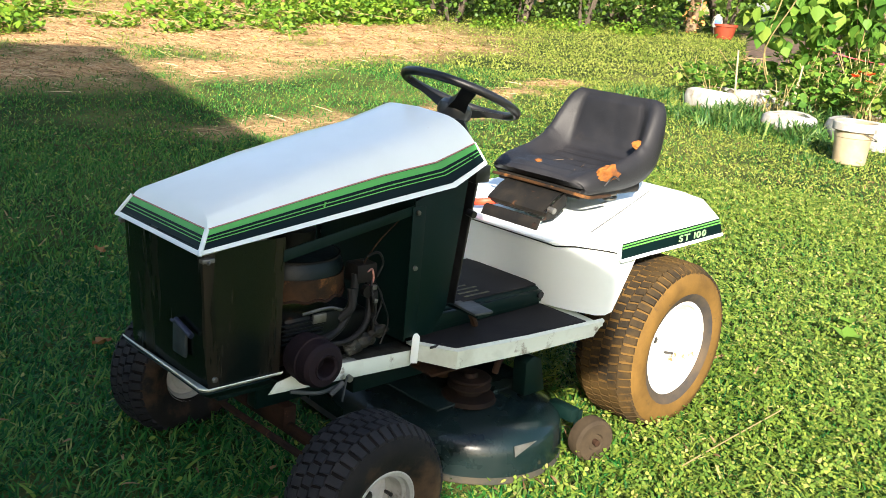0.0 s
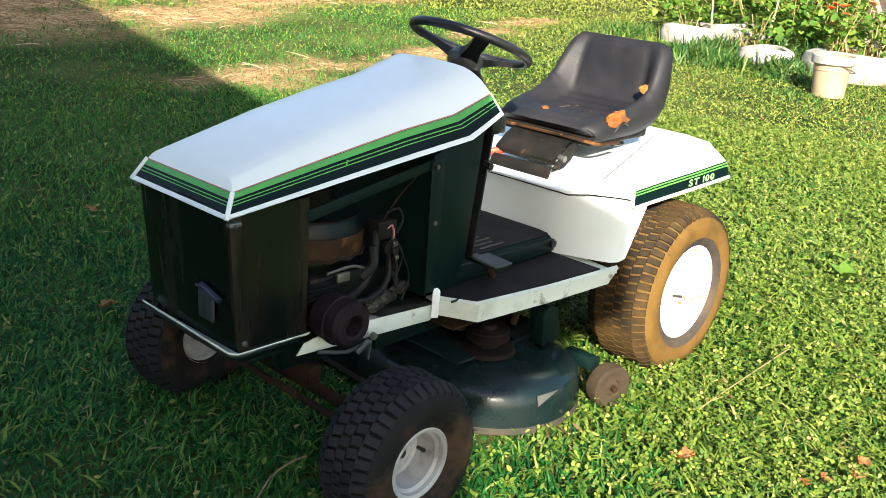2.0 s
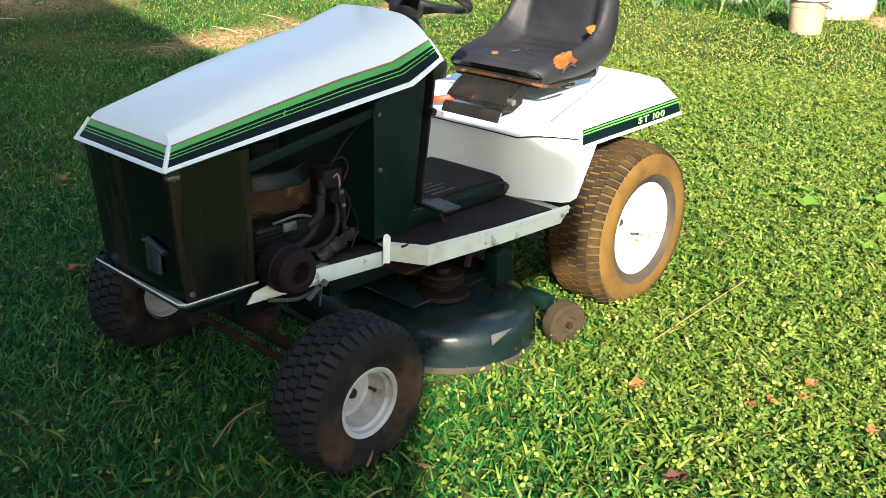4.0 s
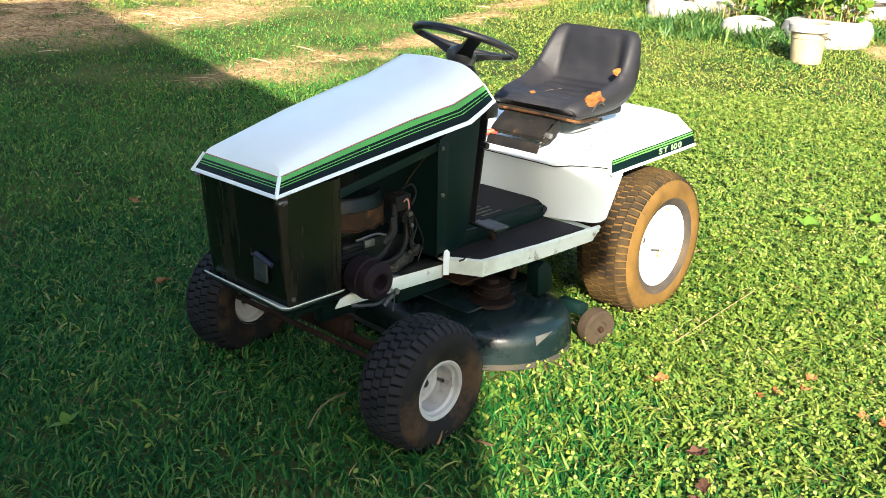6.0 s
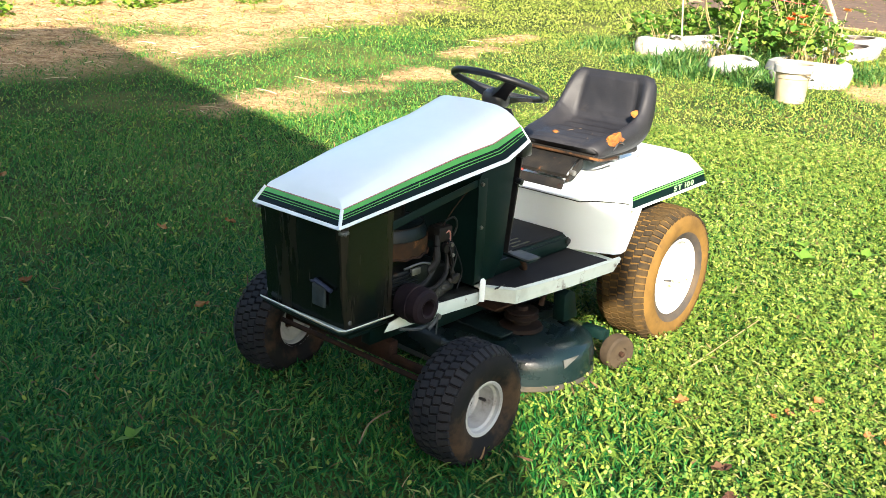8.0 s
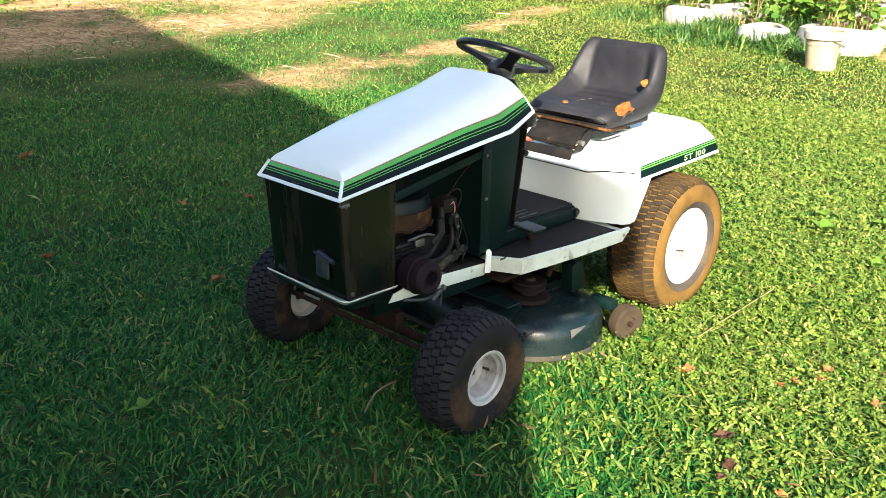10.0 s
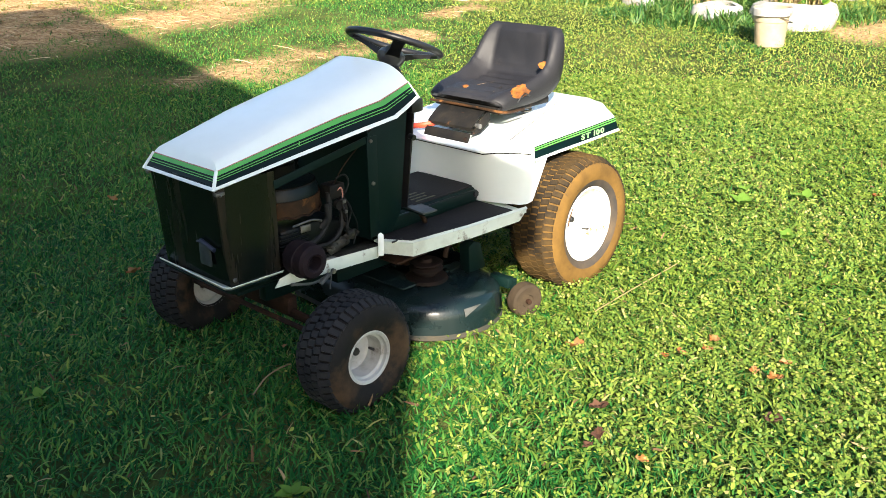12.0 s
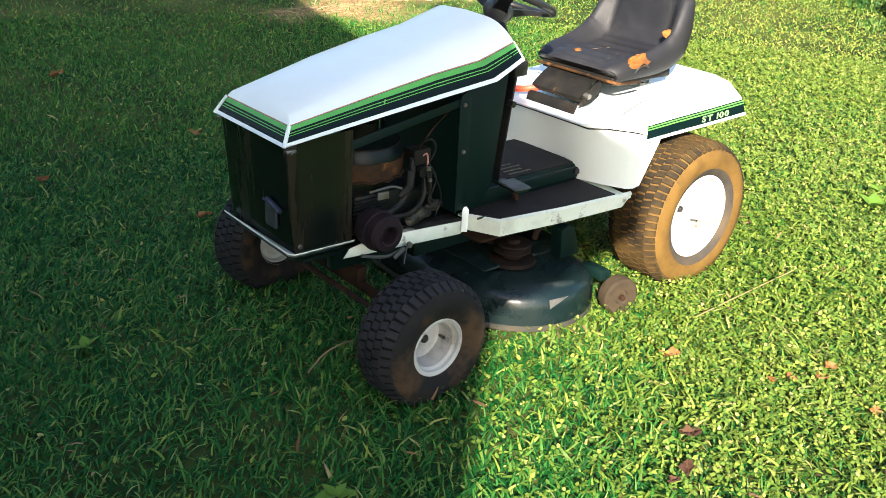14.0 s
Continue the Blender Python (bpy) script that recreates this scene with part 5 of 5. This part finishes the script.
WITHERED = ((0.49, -1.10, 0.058, 30), (0.36, -1.19, 0.048, 120), (0.29, -1.20, 0.035, 70), (0.77, -1.52, 0.055, 10))
WEEDS = ((2.61, -0.49, 0.085, 6), (2.91, -0.67, 0.08, 5), (2.82, -0.39, 0.07, 4), (2.3, -0.85, 0.06, 5), (1.9, -1.2, 0.055, 5), (-0.62, 0.25, 0.06, 4), (-0.4, -0.75, 0.05, 5))

# ---------------------------------------------------------------- the garden behind
BARK_DARK = material("shrub_bark", (0.085, 0.065, 0.045), (0.050, 0.038, 0.026), 8.0, (0.4, 0.65), 0.9, bump=0.6, bump_scale=30)


def foliage(name, centre, spread, count, size, mat, hang=0.5, shell=0.5):
    """Leaves filling an uneven clump; spread: half sizes."""
    d = R.normal(0, 1, (count, 3))
    d /= np.linalg.norm(d, axis=1)[:, None]
    rad = np.clip(R.uniform(shell ** 3, 1.0, count) ** (1 / 3), 0, 1)
    wob = np.array([1 + 0.45 * noise.noise(Vector(v) * 2.1 + Vector(centre)) for v in d])
    p = np.array(centre) + d * (rad * wob)[:, None] * np.array(spread)
    s = R.uniform(0.6, 1.3, (count, 1)) * size * np.ones((1, 3))
    g = ground_heights(p[:, :2]) + 0.01
    p[:, 2] = np.maximum(p[:, 2], g)
    return scatter(name, LEAF, LEAF_F, p, R.uniform(0, 6.283, count), R.normal(-hang, 0.5, count), R.normal(0, 0.4, count), s, mat)


def place(x, y, dz=0.0):
    return (x, y, ground_height(x, y) + dz)


# leafy vines creeping over the far edge of the bed
def vine_bed(x, y, rx, ry, h, count, size):
    base = new("vine_bed")
    base.location = place(x, y)
    ob = foliage("leaves", (x, y, ground_height(x, y) + h * 0.25), (rx, ry, h), count, size, VINELEAF, 0.25, 0.3)
    ob.parent = base
    ob.matrix_parent_inverse = Matrix.Translation(base.location).inverted()
    st = join(*[tube([place(x + R.uniform(-rx, rx) * 0.7, y + R.uniform(-ry, ry) * 0.7, 0.0), place(x + R.uniform(-rx, rx) * 0.7, y + R.uniform(-ry, ry) * 0.7, h * 0.6),
                      place(x + R.uniform(-rx, rx), y + R.uniform(-ry, ry), h * 0.3)], 0.006, 5) for _ in range(7)])
    s = part("stem", st, DRYSTEM, base)
    s.matrix_parent_inverse = Matrix.Translation(base.location).inverted()
    return tagged(base, "sunlit green vines creeping over the bare bed", "vine", "vines at the bed's edge")


for x, y, rx, ry, h, c, s in ((2.75, 9.75, 0.62, 0.55, 0.30, 650, 0.085), (4.35, 9.9, 0.32, 0.22, 0.14, 150, 0.075), (4.9, 9.35, 0.30, 0.22, 0.12, 140, 0.075), (5.55, 9.75, 0.45, 0.35, 0.22, 300, 0.08),
                              (6.55, 9.6, 0.45, 0.40, 0.18, 260, 0.08), (6.45, 9.0, 0.25, 0.15, 0.09, 90, 0.07), (7.1, 10.3, 0.7, 0.5, 0.30, 600, 0.09), (8.2, 10.3, 0.8, 0.55, 0.34, 800, 0.095),
                              (9.3, 10.35, 0.8, 0.55, 0.36, 800, 0.095), (5.9, 10.8, 0.9, 0.6, 0.32, 700, 0.09), (3.6, 11.2, 1.0, 0.6, 0.26, 600, 0.09), (8.9, 11.6, 1.6, 0.7, 0.5, 1300, 0.10)):
    vine_bed(x, y, rx, ry, h, c, s)


# shrubs and young trees along the edge of the wood
def shrub(x, y, r, h, count, size, label, trunks=4, mat=HEDGELEAF):
    base = new("shrub")
    base.location = place(x, y)
    inv = Matrix.Translation(base.location).inverted()
    st = []
    for _ in range(trunks):
        a = R.uniform(0, 6.283)
        st.append(tube([place(x + 0.1 * r * math.cos(a), y + 0.1 * r * math.sin(a), -0.02), place(x + 0.3 * r * math.cos(a), y + 0.3 * r * math.sin(a), h * 0.4),
                        place(x + 0.6 * r * math.cos(a), y + 0.6 * r * math.sin(a), h * 0.85)], 0.022 * h, 6, taper=0.4))
    parts = [part("stem", join(*st), BARK_DARK, base)]
    for k in range(3):
        a = R.uniform(0, 6.283)
        cx, cy = x + 0.35 * r * math.cos(a), y + 0.35 * r * math.sin(a)
        parts.append(foliage("foliage", (cx, cy, ground_height(cx, cy) + h * (0.35 + 0.22 * k)), (r * (0.95 - 0.15 * k), r * (0.95 - 0.15 * k), h * 0.36), count // 3, size, mat, 0.5, 0.45))
    for o in parts:
        o.parent = base
        o.matrix_parent_inverse = inv
    return tagged(base, label, "shrub", "shrubs at the wood's edge")


for i, (x, y, r, h) in enumerate(((10.6, 10.2, 0.9, 1.7), (11.8, 9.75, 0.9, 1.5), (12.9, 9.2, 0.85, 1.6), (13.8, 8.7, 0.8, 1.3), (11.2, 11.2, 1.2, 2.6), (12.8, 10.6, 1.2, 2.8), (14.6, 9.6, 1.3, 2.6), (16.0, 8.2, 1.3, 2.4),
                                  (9.6, 13.2, 1.4, 2.2), (7.2, 13.4, 1.5, 2.0), (4.6, 13.6, 1.5, 2.0), (17.4, 6.4, 1.4, 2.3), (18.4, 4.4, 1.4, 2.2), (1.8, 13.4, 1.5, 2.0))):
    shrub(x, y, r, h, 1500 if i < 8 else 900, 0.085 if i < 4 else 0.11, "dense green shrub in front of the dark wood")
for x, y, rx in ((11.0, 9.45, 0.7), (12.2, 8.95, 0.7), (13.3, 8.35, 0.6)):
    ob = foliage("weeds", place(x, y, 0.06), (rx, 0.4, 0.16), 420, 0.055, VINELEAF, 0.2, 0.2)
    tagged(ob, "bright low weeds along the shrubs", "weeds", kind="stuff")
tree = tagged(new("tree"), "slim tree trunk hung with leaves", "tree")
tree.location = place(15.4, 8.5)
inv = Matrix.Translation(tree.location).inverted()
for o in (part("trunk", tube([place(15.4, 8.5, -0.03), place(15.42, 8.48, 1.2), place(15.35, 8.55, 2.6), place(15.5, 8.55, 4.4)], 0.11, 12, taper=0.5), BARK, tree),
          part("limb", tube([place(15.36, 8.53, 2.4), place(14.9, 8.85, 3.2), place(14.3, 9.1, 3.9)], 0.05, 8, taper=0.4), BARK, tree),
          part("limb", tube([place(15.4, 8.53, 3.0), place(16.0, 8.15, 3.8), place(16.6, 7.95, 4.3)], 0.05, 8, taper=0.4), BARK, tree),
          foliage("crown", place(15.4, 8.55, 4.4), (1.9, 1.9, 1.3), 2600, 0.11, HEDGELEAF, 0.5, 0.4),
          foliage("climbing_leaves", place(15.35, 8.4, 0.5), (0.22, 0.22, 0.6), 120, 0.08, FLOWER2, 0.6, 0.6)):
    o.parent = tree
    o.matrix_parent_inverse = inv
# the dark wood closes the view
p = wedge(5200, 21, 34, -30, 130)
q = lift(p)
q[:, 2] += R.uniform(0, 6.5, len(p))
tagged(scatter("woods", LEAF, LEAF_F, q, R.uniform(0, 6.283, len(q)), R.normal(-0.5, 0.5, len(q)), R.normal(0, 0.4, len(q)), R.uniform(0.5, 1.2, (len(q), 1)) * np.ones((1, 3)), HEDGELEAF),
       "dark wood beyond the garden", "woods", kind="stuff")


# whitewashed tyre planters
def planter(x, y, rad, h, label, soil=True):
    base = new("tyre_planter")
    base.location = place(x, y)
    inv = Matrix.Translation(base.location).inverted()
    z = base.location.z
    prof = [(rad * 0.66, h * 0.98), (rad * 0.80, h * 1.02), (rad * 0.93, h * 0.90), (rad * 1.0, h * 0.55), (rad * 0.97, h * 0.2), (rad * 0.90, -0.02), (rad * 0.7, -0.02), (rad * 0.78, h * 0.5)]
    bm = lathe(prof, 44, 'z', loop=True)
    for v in bm.verts:
        a = math.atan2(v.co.y, v.co.x)
        k = 1 + 0.03 * math.sin(3 * a + x) + 0.02 * math.sin(7 * a + y)
        v.co = Vector((v.co.x * k, v.co.y * k, v.co.z * (1 + 0.06 * math.sin(2 * a + x))))
    o = part("shell", moved(bm, Matrix.Translation(base.location)), POTWHITE, base)
    o.matrix_parent_inverse = inv
    if soil:
        sb = lathe([(rad * 0.78, h * 0.74), (rad * 0.4, h * 0.80), (0, h * 0.83)], 30, 'z')
        o = part("soil", moved(sb, Matrix.Translation(base.location)), SOILDARK, base)
        o.matrix_parent_inverse = inv
    return tagged(base, label, "planter", "tyre planters")


planter(7.84, 3.34, 0.31, 0.18, "whitewashed old tyre used as a planter in grass")
planter(8.22, 3.02, 0.30, 0.19, "low whitewashed tyre planter among garden plants")
planter(7.34, 2.24, 0.26, 0.17, "flaking whitewashed tyre planter overgrown with grass")
planter(7.66, 1.58, 0.42, 0.22, "wide whitewashed tyre planter with wilting flowers")
planter(9.55, 1.95, 0.40, 0.13, "whitewashed tyre planter with bare soil")
planter(10.3, 2.15, 0.42, 0.13, "whitewashed tyre planter by the leaning pole")


def bucket(x, y, label, k=1.0):
    base = new("bucket")
    base.location = place(x, y)
    inv = Matrix.Translation(base.location).inverted()
    prof = [(0, 0.004), (0.118, 0.0), (0.128, 0.008), (0.134, 0.10), (0.142, 0.215), (0.147, 0.22), (0.148, 0.265), (0.160, 0.268), (0.164, 0.275), (0.166, 0.335), (0.160, 0.342), (0.152, 0.338), (0.150, 0.28), (0.12, 0.02), (0, 0.02)]
    o = part("body", moved(lathe([(r * k, h * k) for r, h in prof], 40, 'z'), Matrix.Translation(base.location)), BUCKET, base)
    o.matrix_parent_inverse = inv
    o = part("rim", moved(lathe([(0.1665 * k, 0.272 * k), (0.172 * k, 0.276 * k), (0.173 * k, 0.333 * k), (0.166 * k, 0.342 * k)], 40, 'z', loop=True), Matrix.Translation(base.location)), POTWHITE, base)
    o.matrix_parent_inverse = inv
    o = part("handle", moved(tube([(-0.17 * k, 0, 0.27 * k), (-0.12 * k, -0.13 * k, 0.22 * k), (0, -0.178 * k, 0.20 * k), (0.12 * k, -0.13 * k, 0.22 * k), (0.17 * k, 0, 0.27 * k)], 0.004, 6), Matrix.Translation(base.location) @ Matrix.Rotation(0.9, 4, 'Z')), STEEL, base)
    o.matrix_parent_inverse = inv
    return tagged(base, label, "bucket", "garden buckets")


bucket(6.56, 1.30, "dirty white plastic bucket standing on the grass", 1.0)
bucket(8.75, 0.82, "grubby cream plastic bucket on bare soil", 0.95)


def tuft(x, y, count, length, spread, mat=TALLGRASS, label="long dark green grass growing round the planters", name="grass_tuft", width=0.014):
    p = np.column_stack([R.normal(x, spread, count), R.normal(y, spread * 0.7, count)])
    ln = R.uniform(0.5, 1.2, count) * length
    sz = np.column_stack([R.uniform(0.7, 1.4, count) * width, ln, ln])
    ob = scatter(name, BLADE2 if name == "grass_tuft" else BLADE, BLADE2_F if name == "grass_tuft" else BLADE_F, lift(p, -0.005), R.uniform(0, 6.283, count), R.uniform(-0.1, 0.7, count), R.normal(0, 0.25, count), sz, mat)
    return tagged(ob, label, "grass", kind="stuff")


for x, y, c, l, s in ((7.02, 3.30, 300, 0.13, 0.10), (6.98, 1.88, 300, 0.16, 0.12), (6.30, 1.52, 90, 0.10, 0.09), (6.25, 1.28, 80, 0.09, 0.08), (7.05, 3.02, 420, 0.17, 0.13), (7.08, 2.78, 420, 0.26, 0.14), (7.02, 2.35, 330, 0.20, 0.13), (7.15, 2.02, 420, 0.28, 0.14), (7.5, 2.85, 320, 0.30, 0.15), (7.85, 1.95, 300, 0.36, 0.16), (6.95, 2.55, 300, 0.15, 0.16), (7.45, 2.75, 300, 0.22, 0.14), (7.6, 4.0, 380, 0.20, 0.22), (8.2, 2.3, 420, 0.34, 0.22), (8.5, 2.9, 420, 0.36, 0.25),
                      (6.95, 1.65, 90, 0.14, 0.08), (8.35, 1.25, 320, 0.20, 0.22)):
    tuft(x, y, c, l * 0.72, s)


# climbing beans on sticks
def bean(x, y, h, count):
    base = new("bean_plant")
    base.location = place(x, y)
    inv = Matrix.Translation(base.location).inverted()
    st = [tube([place(x + R.normal(0, 0.05), y + R.normal(0, 0.05), 0), place(x + R.normal(0, 0.12), y + R.normal(0, 0.12), h * 0.5), place(x + R.normal(0, 0.2), y + R.normal(0, 0.2), h)], 0.007, 5) for _ in range(2)]
    for o in (part("stem", join(*st), DRYSTEM, base), foliage("leaves", place(x, y, h * 0.80), (0.38, 0.38, h * 0.34), int(count * 1.1), 0.155, BEANLEAF, 0.9, 0.20)):
        o.parent = base
        o.matrix_parent_inverse = inv
    return tagged(base, "climbing bean plant with large green leaves", "bean plant", "climbing beans")


for x, y, h, c in ((8.55, 3.05, 1.15, 70), (8.75, 2.70, 1.35, 90), (9.0, 2.95, 1.55, 90), (9.05, 2.40, 1.45, 80), (9.4, 2.75, 1.6, 80), (9.6, 3.3, 1.5, 80), (10.2, 2.9, 1.5, 70)):
    bean(x, y, h, c)
for x, y, dx, dy, h in ((7.75, 3.05, 0.0, 0.06, 0.62), (7.95, 2.55, 0.04, -0.03, 0.55)):
    ob = part("garden_stick", tube([place(x, y, -0.03), place(x + dx, y + dy, h)], 0.010, 7, False), POLE)
    tagged(ob, "pale dry stick stuck in the garden soil", "stick", "garden sticks")
pole = tagged(part("leaning_pole", tube([place(9.0, 1.72, 0.1), place(9.35, 2.6, 1.5)], 0.028, 10, False), POLE), "pale wooden pole leaning over a planter", "pole")
tagged(part("string", tube([place(8.75, 2.9, 0.70), place(9.0, 2.5, 0.60), place(9.22, 2.12, 0.56)], 0.006, 6), STRING), "pink string tied between beans and pole", "string")


def flower(x, y, h, mat, label, size=0.05):
    base = new("flower")
    base.location = place(x, y)
    inv = Matrix.Translation(base.location).inverted()
    top = place(x + R.normal(0, 0.03), y + R.normal(0, 0.03), h)
    k = 16
    pts = np.repeat(np.array([top]), k, 0)
    for o in (part("stem", tube([base.location, place(x, y, h * 0.5), top], 0.005, 5), DRYSTEM, base),
              scatter("petals", LEAF, LEAF_F, pts, np.linspace(0, 12.5, k), R.uniform(0.0, 0.8, k), R.normal(0, 0.2, k), np.full((k, 3), size), mat)):
        o.parent = base
        o.matrix_parent_inverse = inv
    return tagged(base, label, "flower", "garden flowers")


for x, y, h in ((8.05, 2.05, 0.52), (8.15, 1.92, 0.55), (8.6, 2.2, 0.5)):
    flower(x, y, h, FLOWER, "bright red orange flower on a thin stem")
for x, y, h in ((7.95, 1.62, 0.62), (8.1, 1.5, 0.66), (7.85, 1.75, 0.5), (7.7, 1.85, 0.42)):
    flower(x, y, h, FLOWER2, "wilting orange flower on a dry stem", 0.06)
for x, y, c in ((7.72, 1.70, 110), (7.85, 1.55, 70), (7.66, 3.3, 22), (7.7, 2.65, 26)):
    tuft(x, y, c, 0.36, 0.10, DRYSTEM, "dry wilting stalks in a planter", "dry_stalks", 0.012)

def flower_plant(x, y, h, spread, count):
    base = new("flowering_plant")
    base.location = place(x, y, 0.1)
    inv = Matrix.Translation(base.location).inverted()
    st = [tube([place(x + R.normal(0, 0.05), y + R.normal(0, 0.05), 0.08), place(x + R.normal(0, spread * 0.5), y + R.normal(0, spread * 0.5), h * R.uniform(0.8, 1.1))], 0.004, 5, False) for _ in range(8)]
    for o in (part("stem", join(*st), DRYSTEM, base), foliage("leaves", place(x, y, h * 0.62), (spread, spread, h * 0.42), count, 0.070, BEANLEAF, 0.1, 0.1)):
        o.parent = base
        o.matrix_parent_inverse = inv
    return tagged(base, "straggly flowering plant growing in a whitewashed planter", "plant", "planter plants")


for x, y, h, r, c in ((7.72, 1.72, 0.55, 0.16, 130), (7.80, 1.45, 0.60, 0.15, 120), (8.1, 2.0, 0.5, 0.25, 220), (7.85, 3.40, 0.40, 0.20, 120), (7.72, 2.5, 0.42, 0.18, 110), (8.6, 2.7, 0.48, 0.26, 240),
                      (8.3, 2.45, 0.55, 0.28, 280), (8.55, 2.05, 0.60, 0.28, 260), (8.45, 3.35, 0.50, 0.28, 260), (8.75, 2.9, 0.62, 0.30, 300), (9.0, 2.3, 0.70, 0.32, 300), (8.3, 1.65, 0.45, 0.22, 160), (9.3, 3.1, 0.66, 0.34, 300), (9.6, 2.6, 0.75, 0.36, 300),
                      (8.15, 3.75, 0.40, 0.24, 160)):
    flower_plant(x, y, h, r, c)

# red pot with a printed jug beside the wood
pot = tagged(new("flower_pot"), "red plastic flower pot at the wood's edge", "pot")
pot.location = place(15.12, 7.60)
inv = Matrix.Translation(pot.location).inverted()
for o in (part("body", moved(lathe([(0, 0.0), (0.15, 0.0), (0.21, 0.22), (0.225, 0.225), (0.23, 0.27), (0.21, 0.27), (0.19, 0.2), (0, 0.2)], 32, 'z'), Matrix.Translation(pot.location)), TERRACOTTA, pot),):
    o.matrix_parent_inverse = inv
jug = tagged(new("jug"), "white jug with blue print standing in a pot", "jug")
jug.location = place(15.02, 7.72, 0.20)
inv = Matrix.Translation(jug.location).inverted()
for o in (part("body", moved(lathe([(0, 0), (0.09, 0), (0.10, 0.02), (0.10, 0.13), (0.08, 0.19), (0.035, 0.21), (0.035, 0.24), (0, 0.24)], 24, 'z'), Matrix.Translation(jug.location)), POTWHITE, jug),
          part("print_bar", moved(box(-0.105, -0.092, -0.07, 0.05, 0.05, 0.14, 0.004), Matrix.Translation(jug.location) @ Matrix.Rotation(0.6, 4, 'Z')), BLUE, jug)):
    o.matrix_parent_inverse = inv
mulch = part("garden_bed", loft([[place(x, y, 0.02 - 0.05 * (k in (0, 35)) - 0.05 * (x < 12.05) + 0.05 * FBM(x, y, 2.0)) for k, y in enumerate(np.linspace(0.4 + 0.3 * FBM(x, 1, 0.9), -2.2 + (x + 1.7) * 0.56 + 0.25 * FBM(x, 5, 0.9), 36))] for x in np.linspace(12.0, 17.0, 30)]), SOILDARK)
tagged(mulch, "dark reddish garden soil bed", "soil", kind="structure")

# fallen leaves and broad weeds on the lawn
BROWNLEAF = leaf_material("fallen_leaf", ((0.0, (0.20, 0.065, 0.016)), (0.5, (0.27, 0.115, 0.030)), (1.0, (0.32, 0.19, 0.08))), None, 1.0, 0.2, 0.7)
PURPLELEAF = leaf_material("withered_leaf", ((0.0, (0.045, 0.020, 0.013)), (1.0, (0.095, 0.045, 0.024))), None, 1.0, 0.15, 0.8)


def fallen_leaf(x, y, size, yaw, mat, label, z=0.045):
    rws = []
    for i in range(8):
        t = i / 7
        w = (0.36 + 0.13 * math.sin(13 * t + yaw)) * math.sin(math.pi * min(1, t * 0.92 + 0.06)) ** 0.8
        rws.append([(u * w * size, (t - 0.5) * size, size * (0.45 * (abs(u) ** 1.6) * w + 0.45 * (t - 0.5) ** 2 + 0.09 * math.sin(8 * t + 4 * u + yaw))) for u in (-1, -0.5, 0, 0.5, 1)])
    bm = solid(loft(rws), 0.0008)
    ob = part("fallen_leaf", bm, mat)
    ob.matrix_world = pose(x, y, ground_height(x, y) + z, R.uniform(-18, 18), R.uniform(-18, 18), yaw)
    return tagged(ob, label, "leaf", "fallen leaves")


for x, y, s, a in LEAVES:
    fallen_leaf(x, y, s * R.uniform(0.65, 1.0), a, BROWNLEAF, "dry orange brown leaf fallen on the lawn")
for x, y, s, a in WITHERED:
    fallen_leaf(x, y, s, a, PURPLELEAF, "withered dark purplish leaf on the lawn")


def weed(x, y, size, k):
    base = tagged(new("broadleaf_weed"), "broad-leaved weed growing in the lawn", "weed", "lawn weeds")
    base.location = place(x, y)
    inv = Matrix.Translation(base.location).inverted()
    for i in range(k):
        s1 = R.uniform(0.7, 1.1) * size
        leaf = scatter("leaf", LEAF, LEAF_F, np.array([place(x, y, 0.03)]), np.array([6.283 * i / k + R.normal(0, 0.25)]), R.uniform(0.15, 0.6, 1), R.normal(0, 0.2, 1), np.array([[0.85 * s1, s1, s1]]), BEANLEAF)
        leaf.parent = base
        leaf.matrix_parent_inverse = inv


for x, y, s, k in WEEDS:
    weed(x, y, s, k)

# stray stalks lying in the grass
tagged(part("dry_stalk", tube([(1.04, -0.70, 0.053), (1.31, -0.69, 0.054), (1.65, -0.68, 0.054)], 0.0022, 6), DRYSTEM), "thin pale dry stalk lying across the clover", "stalk", "stray stalks")
tagged(part("dry_stalk", tube([(-0.17, -0.26, 0.044), (-0.08, -0.20, 0.044), (-0.01, -0.18, 0.044), (0.04, -0.18, 0.043)], 0.0026, 6), BARK), "curved brown twig lying in shaded grass", "stalk", "stray stalks")
